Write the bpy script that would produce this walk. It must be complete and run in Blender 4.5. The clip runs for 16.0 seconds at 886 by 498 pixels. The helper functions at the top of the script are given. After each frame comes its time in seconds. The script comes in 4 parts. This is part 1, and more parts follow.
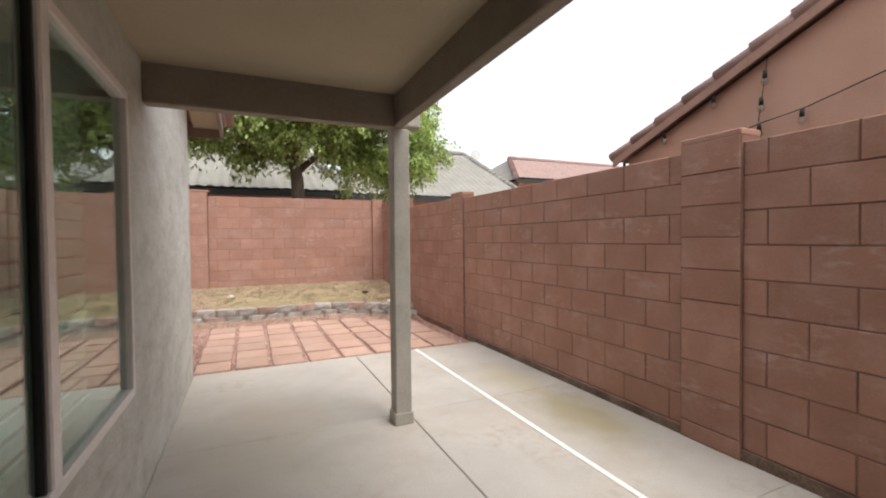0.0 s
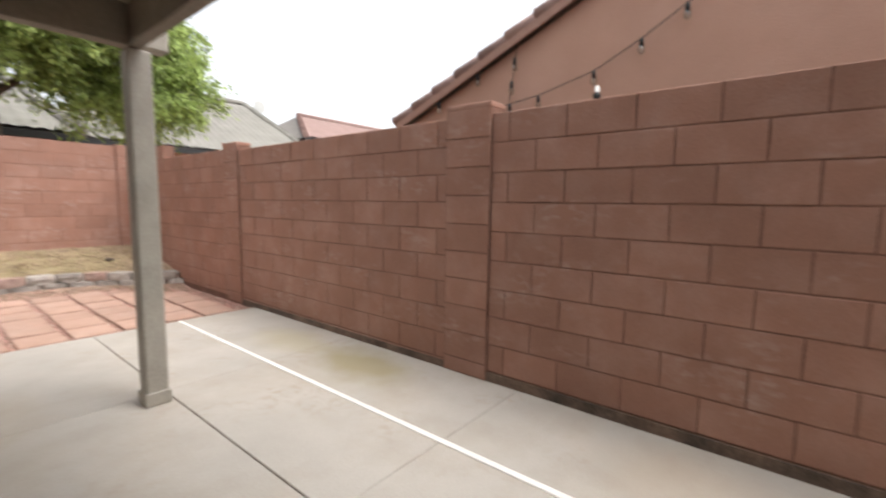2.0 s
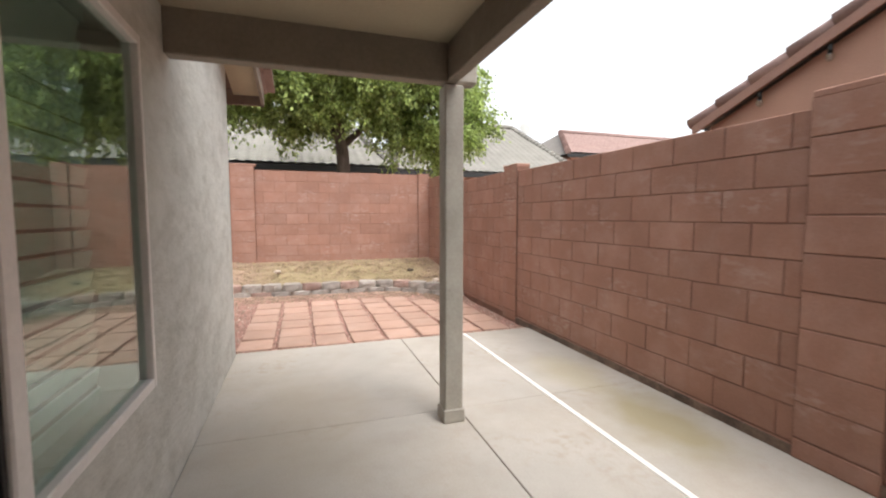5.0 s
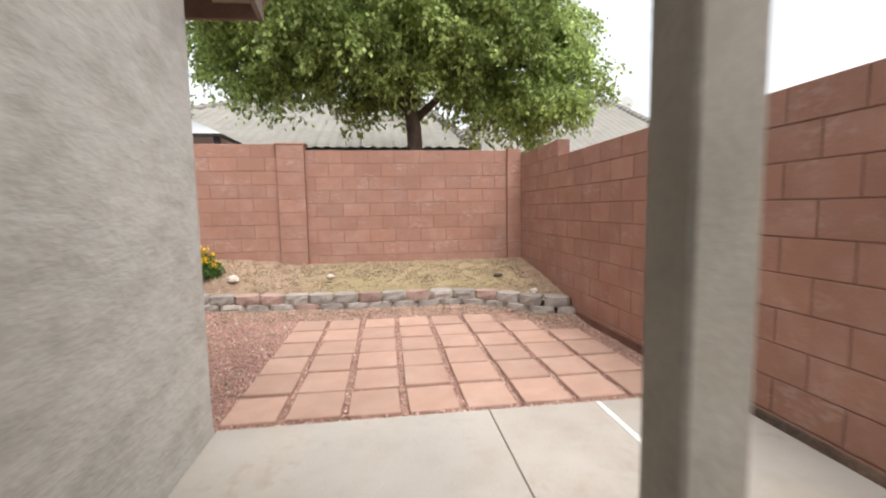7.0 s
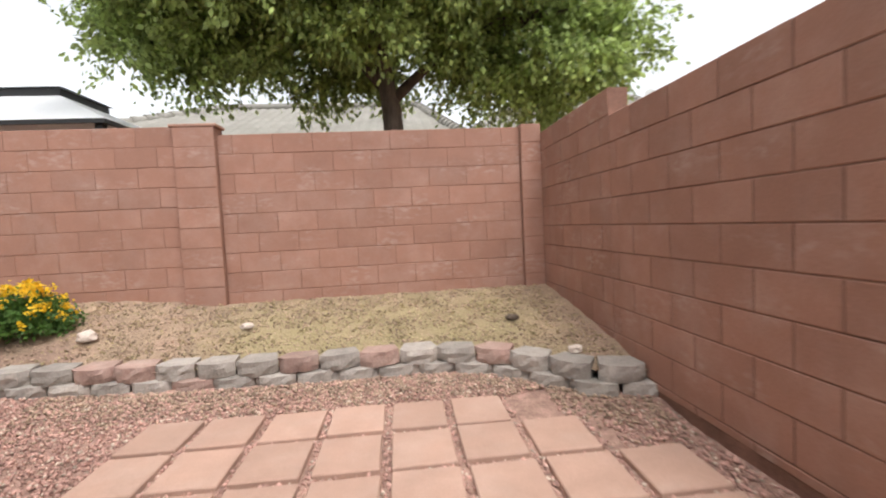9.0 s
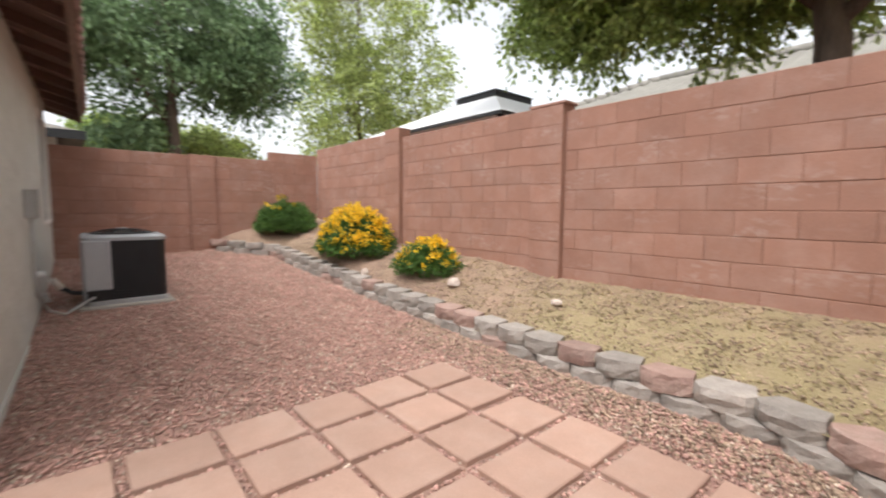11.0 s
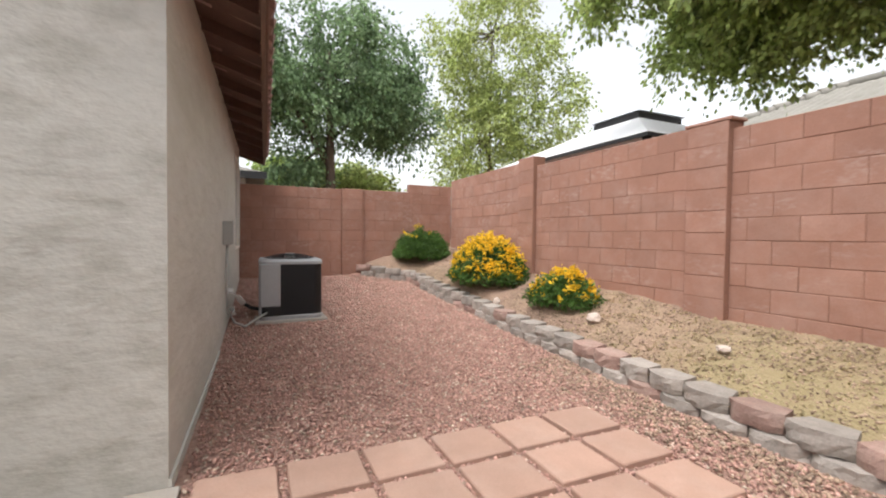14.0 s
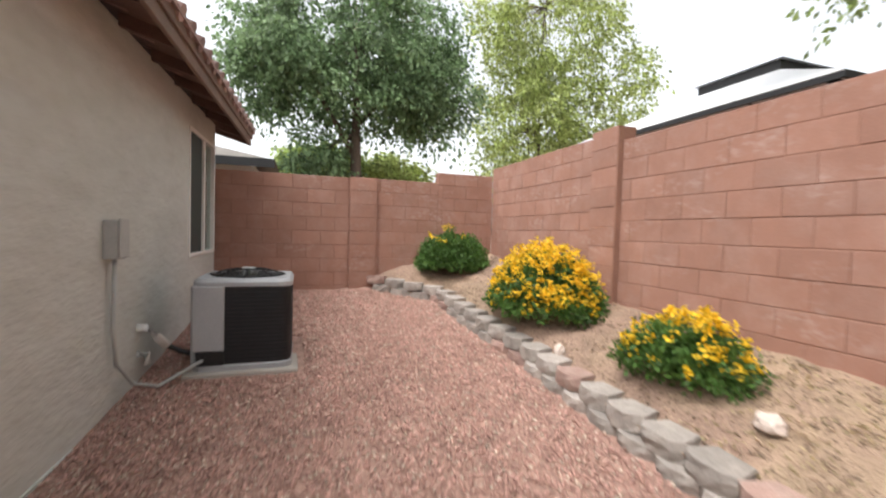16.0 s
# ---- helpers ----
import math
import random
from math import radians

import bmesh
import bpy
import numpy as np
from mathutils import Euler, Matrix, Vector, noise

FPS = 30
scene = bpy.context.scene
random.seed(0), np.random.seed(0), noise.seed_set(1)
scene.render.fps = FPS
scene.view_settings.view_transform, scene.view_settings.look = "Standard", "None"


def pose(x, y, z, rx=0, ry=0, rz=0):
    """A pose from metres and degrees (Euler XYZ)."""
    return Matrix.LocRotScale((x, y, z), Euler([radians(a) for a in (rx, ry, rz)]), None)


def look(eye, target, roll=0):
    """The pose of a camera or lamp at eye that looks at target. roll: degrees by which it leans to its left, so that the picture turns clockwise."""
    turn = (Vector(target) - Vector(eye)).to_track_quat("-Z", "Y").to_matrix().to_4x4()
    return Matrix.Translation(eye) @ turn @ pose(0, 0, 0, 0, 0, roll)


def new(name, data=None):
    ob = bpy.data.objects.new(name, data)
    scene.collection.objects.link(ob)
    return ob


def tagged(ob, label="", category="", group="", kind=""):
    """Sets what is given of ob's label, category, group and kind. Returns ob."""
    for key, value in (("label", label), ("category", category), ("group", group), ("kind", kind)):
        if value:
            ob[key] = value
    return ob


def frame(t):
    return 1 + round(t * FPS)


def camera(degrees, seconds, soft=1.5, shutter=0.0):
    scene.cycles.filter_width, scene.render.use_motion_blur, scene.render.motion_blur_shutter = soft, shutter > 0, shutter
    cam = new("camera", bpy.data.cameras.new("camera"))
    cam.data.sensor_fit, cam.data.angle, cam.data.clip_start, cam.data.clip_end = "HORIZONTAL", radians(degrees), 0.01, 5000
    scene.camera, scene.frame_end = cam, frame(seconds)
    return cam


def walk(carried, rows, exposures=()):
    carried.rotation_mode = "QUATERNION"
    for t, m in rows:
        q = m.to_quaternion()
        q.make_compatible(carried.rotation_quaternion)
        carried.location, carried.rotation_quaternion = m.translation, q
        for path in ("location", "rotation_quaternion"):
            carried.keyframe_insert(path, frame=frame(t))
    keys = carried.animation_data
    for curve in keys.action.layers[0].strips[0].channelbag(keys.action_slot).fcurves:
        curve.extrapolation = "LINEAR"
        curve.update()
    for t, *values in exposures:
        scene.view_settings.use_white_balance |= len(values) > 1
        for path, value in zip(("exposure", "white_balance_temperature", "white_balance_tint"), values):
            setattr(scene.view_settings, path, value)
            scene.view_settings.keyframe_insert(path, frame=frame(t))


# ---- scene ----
cam = camera(91.6, 16.0, soft=2.0, shutter=0.5)
PATH = [
    (0, (0.369, 0.263, 1.311), (1.187, 2.088, 1.265), -0.6),
    (0.5, (0.351, 0.263, 1.299), (1.132, 2.103, 1.225), 0.4),
    (1, (0.392, 0.26, 1.301), (1.383, 1.996, 1.224), 0.2),
    (1.5, (0.431, 0.245, 1.281), (1.722, 1.769, 1.173), 0.4),
    (2, (0.466, 0.219, 1.245), (2.014, 1.468, 1.037), 0.8),
    (2.5, (0.493, 0.164, 1.22), (2.233, 1.069, 0.832), 0.7),
    (3, (0.532, 0.08, 1.175), (2.355, 0.71, 0.646), 1.7),
    (3.5, (0.543, 0.158, 1.225), (2.352, 0.8, 0.665), 1.3),
    (4, (0.561, 0.223, 1.273), (2.033, 1.537, 0.948), 0.2),
    (4.5, (0.474, 0.353, 1.3), (1.327, 2.15, 1.094), -0.7),
    (5, (0.451, 0.66, 1.296), (1.077, 2.553, 1.147), -0.0),
    (5.2, (0.462, 0.795, 1.3), (1.071, 2.693, 1.135), 0.8),
    (7.3, (0.888, 2.923, 1.205), (1.128, 4.9, 1.028), -1.2),
    (7.5, (0.912, 3.163, 1.168), (1.225, 5.132, 1.007), -1.2),
    (8, (1.059, 3.717, 1.181), (1.466, 5.671, 1.06), -2.2),
    (10.3, (1.933, 5.415, 1.09), (1.059, 7.209, 0.968), -3.3),
    (10.5, (2.022, 5.424, 1.108), (0.914, 7.086, 1.009), -2.7),
    (11, (2.235, 5.415, 1.148), (0.726, 6.715, 0.968), 0.4),
    (11.5, (2.299, 5.304, 1.157), (0.625, 6.397, 1.087), -0.2),
    (12, (2.32, 5.22, 1.166), (0.554, 6.159, 1.138), 0.4),
    (12.5, (2.329, 5.18, 1.168), (0.504, 5.998, 1.171), 0.4),
    (13, (2.322, 5.171, 1.17), (0.495, 5.985, 1.174), 0.7),
    (13.5, (2.274, 5.187, 1.162), (0.463, 6.036, 1.121), 0.8),
    (14, (2.122, 5.374, 1.158), (0.298, 6.19, 1.103), 0.7),
    (14.5, (1.9, 5.593, 1.16), (0.037, 6.309, 1.024), 1.5),
    (15, (1.44, 5.813, 1.176), (-0.411, 6.556, 1.022), -0.5),
    (15.5, (0.893, 6.048, 1.206), (-0.967, 6.763, 1.028), 1.0),
    (16, (0.302, 6.261, 1.279), (-1.593, 6.896, 1.204), 1.7),
]
walk(cam, [(t, look(eye, target, roll)) for t, eye, target, roll in PATH], [(0.0, 1.25), (5.2, 1.34), (7.3, 1.22), (10.5, 1.14), (14.0, 1.16), (16.0, 1.28)])

# ---- world and light: bright overcast day ----
world = bpy.data.worlds.new("overcast_sky")
scene.world = world
world.use_nodes = True
wt = world.node_tree
sky = wt.nodes.new("ShaderNodeTexSky")
sky.sky_type, sky.sun_disc = "NISHITA", False
sky.sun_elevation, sky.sun_rotation = radians(66), radians(158)
sky.air_density, sky.dust_density = 1.0, 4.0
pale = wt.nodes.new("ShaderNodeHueSaturation")
pale.inputs["Saturation"].default_value = 0.2
wt.links.new(sky.outputs["Color"], pale.inputs["Color"])
wt.links.new(pale.outputs["Color"], wt.nodes["Background"].inputs["Color"])
wt.nodes["Background"].inputs["Strength"].default_value = 0.16
sun = new("sun", bpy.data.lights.new("sun", "SUN"))
sun.data.energy, sun.data.angle, sun.data.color = 0.45, radians(50), (1.0, 0.99, 0.98)
sun.matrix_world = look((0, 0, 20), (-8.9 * math.sin(radians(158)), -8.9 * math.cos(radians(158)), 0))


# ---- materials ----
def mat(name, color, rough=0.8, vary=0.2, scale=6.0, fine=60.0, bump=0.3, metal=0.0, per_piece=0.0, island=0.0,
        stain=None, stain_amt=0.0, stain_scale=1.2, stretch=(1, 1, 1), bump_dist=0.01, spec=0.4):
    m = bpy.data.materials.new(name)
    m.use_nodes = True
    nt = m.node_tree
    N, L = nt.nodes, nt.links
    b = N["Principled BSDF"]
    b.inputs["Roughness"].default_value, b.inputs["Metallic"].default_value = rough, metal
    b.inputs["Specular IOR Level"].default_value = spec
    geo = N.new("ShaderNodeNewGeometry")
    mp = N.new("ShaderNodeMapping")
    mp.inputs["Scale"].default_value = stretch
    L.new(geo.outputs["Position"], mp.inputs["Vector"])

    def noise_tex(s, detail=4.0, rgh=0.6):
        n = N.new("ShaderNodeTexNoise")
        n.inputs["Scale"].default_value, n.inputs["Detail"].default_value, n.inputs["Roughness"].default_value = s, detail, rgh
        L.new(mp.outputs["Vector"], n.inputs["Vector"])
        return n.outputs["Fac"]

    def ramp(fac, lo, hi, a=0.3, z=0.7):
        r = N.new("ShaderNodeMapRange")
        r.inputs["From Min"].default_value, r.inputs["From Max"].default_value = a, z
        r.inputs["To Min"].default_value, r.inputs["To Max"].default_value = lo, hi
        L.new(fac, r.inputs["Value"])
        return r.outputs["Result"]

    def mul(x, y):
        k = N.new("ShaderNodeMath")
        k.operation = "MULTIPLY"
        L.new(x, k.inputs[0])
        L.new(y, k.inputs[1])
        return k.outputs[0]

    big, small = noise_tex(scale), noise_tex(fine, 3.0)
    val = mul(ramp(big, 1 - vary, 1 + vary), ramp(small, 1 - vary * 0.7, 1 + vary * 0.7))
    if per_piece:
        oi = N.new("ShaderNodeObjectInfo")
        val = mul(val, ramp(oi.outputs["Random"], 1 - per_piece, 1 + per_piece, 0, 1))
    if island:
        val = mul(val, ramp(geo.outputs["Random Per Island"], 1 - island, 1 + island, 0, 1))
    base = N.new("ShaderNodeRGB")
    base.outputs[0].default_value = (*color, 1)
    col = base.outputs[0]
    if stain:
        mx = N.new("ShaderNodeMix")
        mx.data_type = "RGBA"
        L.new(ramp(noise_tex(stain_scale, 5.0, 0.65), 0, stain_amt, 0.45, 0.7), mx.inputs["Factor"])
        L.new(col, mx.inputs["A"])
        mx.inputs["B"].default_value = (*stain, 1)
        col = mx.outputs["Result"]
    hs = N.new("ShaderNodeHueSaturation")
    L.new(val, hs.inputs["Value"])
    L.new(col, hs.inputs["Color"])
    L.new(hs.outputs["Color"], b.inputs["Base Color"])
    if bump:
        bp = N.new("ShaderNodeBump")
        bp.inputs["Strength"].default_value, bp.inputs["Distance"].default_value = bump, bump_dist
        L.new(small, bp.inputs["Height"])
        L.new(bp.outputs["Normal"], b.inputs["Normal"])
    return m


M_BLOCK = mat("painted_block", (0.325, 0.17, 0.122), 0.85, 0.08, 3.5, 70, 0.45, per_piece=0.08, stain=(0.40, 0.255, 0.205), stain_amt=0.5, stain_scale=3.4, bump_dist=0.006)
M_JOINT = mat("painted_mortar", (0.20, 0.105, 0.075), 0.9, 0.25, 5, 80, 0.3)
M_JOINT_PALE = mat("painted_mortar_pale", (0.275, 0.145, 0.103), 0.9, 0.12, 3, 80, 0.3)
M_FOOT = mat("dark_footing", (0.17, 0.115, 0.085), 0.9, 0.35, 5, 50, 0.5, stain=(0.04, 0.035, 0.03), stain_amt=0.9, stain_scale=3)
M_CONC = mat("concrete", (0.42, 0.385, 0.34), 0.8, 0.08, 1.6, 90, 0.14, stain=(0.36, 0.305, 0.245), stain_amt=0.65, stain_scale=1.5, bump_dist=0.003)


def add_patch(m, centre, radius, color, amount):
    """A soft-edged damp stain of a given place on a material."""
    nt = m.node_tree
    N, L = nt.nodes, nt.links
    b = N["Principled BSDF"]
    old = b.inputs["Base Color"].links[0].from_socket
    geo, dist = N.new("ShaderNodeNewGeometry"), N.new("ShaderNodeVectorMath")
    nz = N.new("ShaderNodeTexNoise")
    nz.inputs["Scale"].default_value, nz.inputs["Detail"].default_value = 4.0, 5.0
    L.new(geo.outputs["Position"], nz.inputs["Vector"])
    dist.operation = "DISTANCE"
    sc = N.new("ShaderNodeVectorMath")
    sc.operation = "MULTIPLY"
    sc.inputs[1].default_value = (1.0, 0.55, 1.0)
    L.new(geo.outputs["Position"], sc.inputs[0])
    L.new(sc.outputs[0], dist.inputs[0])
    dist.inputs[1].default_value = (centre[0], centre[1] * 0.55, 0)
    ad = N.new("ShaderNodeMath")
    ad.operation = "MULTIPLY_ADD"
    L.new(nz.outputs["Fac"], ad.inputs[0])
    ad.inputs[1].default_value = radius * 0.9
    L.new(dist.outputs["Value"], ad.inputs[2])
    mr = N.new("ShaderNodeMapRange")
    mr.inputs["From Min"].default_value, mr.inputs["From Max"].default_value = radius * 0.8, radius * 1.5
    mr.inputs["To Min"].default_value, mr.inputs["To Max"].default_value = amount, 0.0
    L.new(ad.outputs[0], mr.inputs["Value"])
    mx = N.new("ShaderNodeMix")
    mx.data_type = "RGBA"
    L.new(mr.outputs["Result"], mx.inputs["Factor"])
    L.new(old, mx.inputs["A"])
    mx.inputs["B"].default_value = (*color, 1)
    L.new(mx.outputs["Result"], b.inputs["Base Color"])


def add_chalk(m, color, amount):
    """Chalky pale efflorescence in small broken smears."""
    nt = m.node_tree
    N, L = nt.nodes, nt.links
    b = N["Principled BSDF"]
    old = b.inputs["Base Color"].links[0].from_socket
    geo, mp = N.new("ShaderNodeNewGeometry"), N.new("ShaderNodeMapping")
    mp.inputs["Scale"].default_value = (1.0, 1.0, 2.2)
    L.new(geo.outputs["Position"], mp.inputs["Vector"])
    facs = []
    for scale, lo, hi in ((1.7, 0.52, 0.66), (14.0, 0.48, 0.68)):
        nz, mr = N.new("ShaderNodeTexNoise"), N.new("ShaderNodeMapRange")
        nz.inputs["Scale"].default_value, nz.inputs["Detail"].default_value = scale, 5.0
        mr.inputs["From Min"].default_value, mr.inputs["From Max"].default_value = lo, hi
        L.new(mp.outputs["Vector"], nz.inputs["Vector"])
        L.new(nz.outputs["Fac"], mr.inputs["Value"])
        facs.append(mr.outputs["Result"])
    mul, amt, mx = N.new("ShaderNodeMath"), N.new("ShaderNodeMath"), N.new("ShaderNodeMix")
    mul.operation = amt.operation = "MULTIPLY"
    L.new(facs[0], mul.inputs[0])
    L.new(facs[1], mul.inputs[1])
    L.new(mul.outputs[0], amt.inputs[0])
    amt.inputs[1].default_value = amount
    mx.data_type = "RGBA"
    L.new(amt.outputs[0], mx.inputs["Factor"])
    L.new(old, mx.inputs["A"])
    mx.inputs["B"].default_value = (*color, 1)
    L.new(mx.outputs["Result"], b.inputs["Base Color"])


add_chalk(M_BLOCK, (0.50, 0.38, 0.33), 0.45)
add_chalk(M_CONC, (0.33, 0.25, 0.175), 0.5)
add_patch(M_CONC, (2.6, 2.75), 0.33, (0.30, 0.25, 0.135), 0.75)
add_patch(M_CONC, (2.55, 3.7), 0.3, (0.40, 0.35, 0.22), 0.5)
add_patch(M_CONC, (2.6, 0.5), 0.3, (0.42, 0.33, 0.24), 0.4)
add_patch(M_CONC, (0.4, 3.4), 0.55, (0.43, 0.37, 0.29), 0.5)
M_CONC_DARK = mat("concrete_joint", (0.23, 0.185, 0.15), 0.9, 0.2, 8, 60, 0.2)
M_WHITE = mat("white_plastic", (0.78, 0.76, 0.72), 0.5, 0.08, 3, 60, 0.1)
M_STUCCO = mat("grey_green_stucco", (0.53, 0.52, 0.475), 0.9, 0.07, 2.6, 14, 0.5, stain=(0.38, 0.365, 0.315), stain_amt=0.75, stain_scale=6.0, stretch=(0.7, 0.7, 1.3), bump_dist=0.02)
M_STUCCO_N = mat("pale_stucco", (0.575, 0.575, 0.53), 0.9, 0.05, 1.5, 9, 0.65, stain=(0.46, 0.45, 0.395), stain_amt=0.5, stain_scale=2.5, stretch=(0.6, 0.6, 1.6), bump_dist=0.018)
M_TAUPE = mat("taupe_painted_wood", (0.245, 0.205, 0.165), 0.7, 0.1, 5, 40, 0.2, stretch=(1, 1, 1))
M_SOFFIT = mat("tan_soffit", (0.42, 0.35, 0.25), 0.85, 0.05, 2, 50, 0.15)
M_POST = mat("grey_painted_post", (0.33, 0.30, 0.255), 0.65, 0.1, 4, 50, 0.2, stain=(0.42, 0.40, 0.35), stain_amt=0.4, stain_scale=6)
M_BROWN = mat("brown_fascia", (0.145, 0.085, 0.065), 0.7, 0.12, 4, 50, 0.2)
M_TILE_ROOF = mat("red_roof_tile", (0.32, 0.215, 0.19), 0.85, 0.15, 3, 40, 0.3, island=0.2)
M_TILE_GREY = mat("grey_roof_tile", (0.27, 0.255, 0.225), 0.85, 0.12, 1.2, 20, 0.2, island=0.12)
M_TILE_DARK = mat("dark_ridge_tile", (0.20, 0.18, 0.16), 0.85, 0.15, 2, 20, 0.2)
M_PINK = mat("pink_stucco", (0.50, 0.30, 0.225), 0.9, 0.05, 1.5, 60, 0.3, stain=(0.56, 0.36, 0.285), stain_amt=0.4, stain_scale=1)
M_PAVER = mat("terracotta_paver", (0.41, 0.26, 0.20), 0.85, 0.08, 4, 110, 0.25, per_piece=0.09, stain=(0.45, 0.32, 0.26), stain_amt=0.5, stain_scale=2.5, bump_dist=0.004)
M_GRAVEL = mat("gravel_bed", (0.36, 0.22, 0.175), 0.95, 0.35, 9, 70, 0.9, stain=(0.46, 0.30, 0.23), stain_amt=0.8, stain_scale=22, bump_dist=0.02)
M_PEBBLE = mat("red_gravel_stone", (0.47, 0.28, 0.23), 0.9, 0.15, 5, 60, 0.2, island=0.3)
M_PEBBLE_PALE = mat("pale_gravel_stone", (0.55, 0.44, 0.35), 0.9, 0.15, 5, 60, 0.2, island=0.35)
M_DIRT = mat("raised_bed_dirt", (0.30, 0.20, 0.147), 0.95, 0.25, 2.5, 45, 0.8, stain=(0.36, 0.29, 0.17), stain_amt=0.5, stain_scale=1.1, bump_dist=0.02)
for px in (0.4, 1.3, 2.2):
    add_patch(M_DIRT, (px, 8.6), 0.9, (0.305, 0.25, 0.13), 0.8)
M_STRAW = mat("dry_grass", (0.42, 0.345, 0.20), 0.9, 0.2, 5, 60, 0.0, island=0.4)
M_LITTER = mat("dry_litter", (0.35, 0.25, 0.18), 0.95, 0.2, 5, 60, 0.1, island=0.45)
M_STONE = mat("grey_edging_stone", (0.31, 0.275, 0.245), 0.9, 0.16, 9, 55, 0.6, per_piece=0.2, stain=(0.42, 0.36, 0.31), stain_amt=0.5, stain_scale=6, bump_dist=0.012)
M_STONE_RED = mat("red_edging_stone", (0.33, 0.215, 0.18), 0.9, 0.16, 9, 55, 0.6, per_piece=0.2, stain=(0.40, 0.31, 0.26), stain_amt=0.5, stain_scale=6, bump_dist=0.012)
M_ROCK = mat("pale_rock", (0.62, 0.52, 0.45), 0.9, 0.15, 9, 60, 0.5)
M_LEAF = mat("leaf_green", (0.31, 0.40, 0.125), 0.6, 0.25, 0.9, 9, 0, island=0.5, stain=(0.40, 0.49, 0.16), stain_amt=0.8, stain_scale=0.8)
M_LEAF_D = mat("leaf_dark_green", (0.18, 0.27, 0.13), 0.6, 0.25, 0.6, 5, 0, island=0.5, stain=(0.24, 0.33, 0.17), stain_amt=0.8, stain_scale=0.5)
M_LEAF_Y = mat("leaf_yellow_green", (0.36, 0.43, 0.14), 0.6, 0.2, 0.6, 5, 0, island=0.45, stain=(0.40, 0.45, 0.18), stain_amt=0.8, stain_scale=0.5)
M_LEAF_B = mat("shrub_leaf", (0.085, 0.17, 0.035), 0.6, 0.25, 3, 20, 0, island=0.45)
M_FLOWER = mat("yellow_flower", (0.86, 0.57, 0.03), 0.6, 0.15, 4, 30, 0, island=0.25)
M_BARK = mat("bark", (0.115, 0.085, 0.065), 0.95, 0.3, 5, 30, 0.8, stretch=(1, 1, 0.25), bump_dist=0.02)
M_ALU = mat("aluminium_frame", (0.74, 0.70, 0.67), 0.4, 0.06, 4, 60, 0.05)
M_FASCIA = mat("taupe_brown_fascia", (0.20, 0.135, 0.105), 0.75, 0.12, 4, 50, 0.2)
M_RAKE = mat("pink_rake_board", (0.36, 0.215, 0.17), 0.8, 0.1, 4, 50, 0.2)
M_JAMB = mat("taupe_door_jamb", (0.50, 0.46, 0.39), 0.6, 0.08, 4, 50, 0.15)
M_BLACK = mat("black_frame", (0.02, 0.02, 0.02), 0.5, 0.1, 4, 60, 0.05)
M_BLIND = mat("green_grey_blind", (0.40, 0.48, 0.44), 0.6, 0.05, 3, 40, 0.05)
# near-black colour stands in for the dimness of unlit rooms
M_DARK = mat("unlit_room_shade", (0.06, 0.05, 0.045), 0.9, 0.1, 3, 30, 0.1)
M_ACGREY = mat("grey_painted_steel", (0.40, 0.41, 0.42), 0.45, 0.06, 3, 60, 0.05, metal=0.1)
M_ACDARK = mat("dark_coil_grille", (0.025, 0.026, 0.028), 0.55, 0.15, 5, 80, 0.1, metal=0.2)
M_PIPE = mat("grey_conduit", (0.42, 0.42, 0.40), 0.55, 0.08, 5, 60, 0.1)
M_CANOPY = mat("white_canopy", (0.72, 0.72, 0.74), 0.7, 0.04, 1, 30, 0.1)
M_TEAL = mat("teal_fabric", (0.05, 0.42, 0.38), 0.6, 0.1, 6, 60, 0.1)
M_SCREEN = mat("dark_window_screen", (0.05, 0.058, 0.052), 0.7, 0.1, 2, 200, 0.1)
M_GROUND = mat("far_ground", (0.32, 0.22, 0.16), 0.95, 0.2, 0.4, 8, 0.3)


def glass_mat(name, tint, rough=0.02):
    m = bpy.data.materials.new(name)
    m.use_nodes = True
    nt = m.node_tree
    out = nt.nodes["Material Output"]
    g = nt.nodes.new("ShaderNodeBsdfGlossy")
    g.inputs["Roughness"].default_value = rough
    g.inputs["Color"].default_value = (0.9, 0.95, 0.93, 1)
    t = nt.nodes.new("ShaderNodeBsdfTransparent")
    t.inputs["Color"].default_value = (*tint, 1)
    lw = nt.nodes.new("ShaderNodeLayerWeight")
    lw.inputs["Blend"].default_value = 0.5
    po = nt.nodes.new("ShaderNodeMath")
    po.operation = "POWER"
    po.inputs[1].default_value = 2.5
    fr = nt.nodes.new("ShaderNodeMath")
    fr.operation = "MULTIPLY_ADD"
    fr.inputs[1].default_value, fr.inputs[2].default_value = 0.55, 0.09
    nt.links.new(lw.outputs["Facing"], po.inputs[0])
    nt.links.new(po.outputs[0], fr.inputs[0])
    mx = nt.nodes.new("ShaderNodeMixShader")
    nt.links.new(fr.outputs[0], mx.inputs[0])
    nt.links.new(t.outputs[0], mx.inputs[1])
    nt.links.new(g.outputs[0], mx.inputs[2])
    nt.links.new(mx.outputs[0], out.inputs["Surface"])
    return m


M_GLASS = glass_mat("window_glass", (0.80, 0.88, 0.85))
M_BULB = glass_mat("bulb_glass", (0.8, 0.8, 0.78))


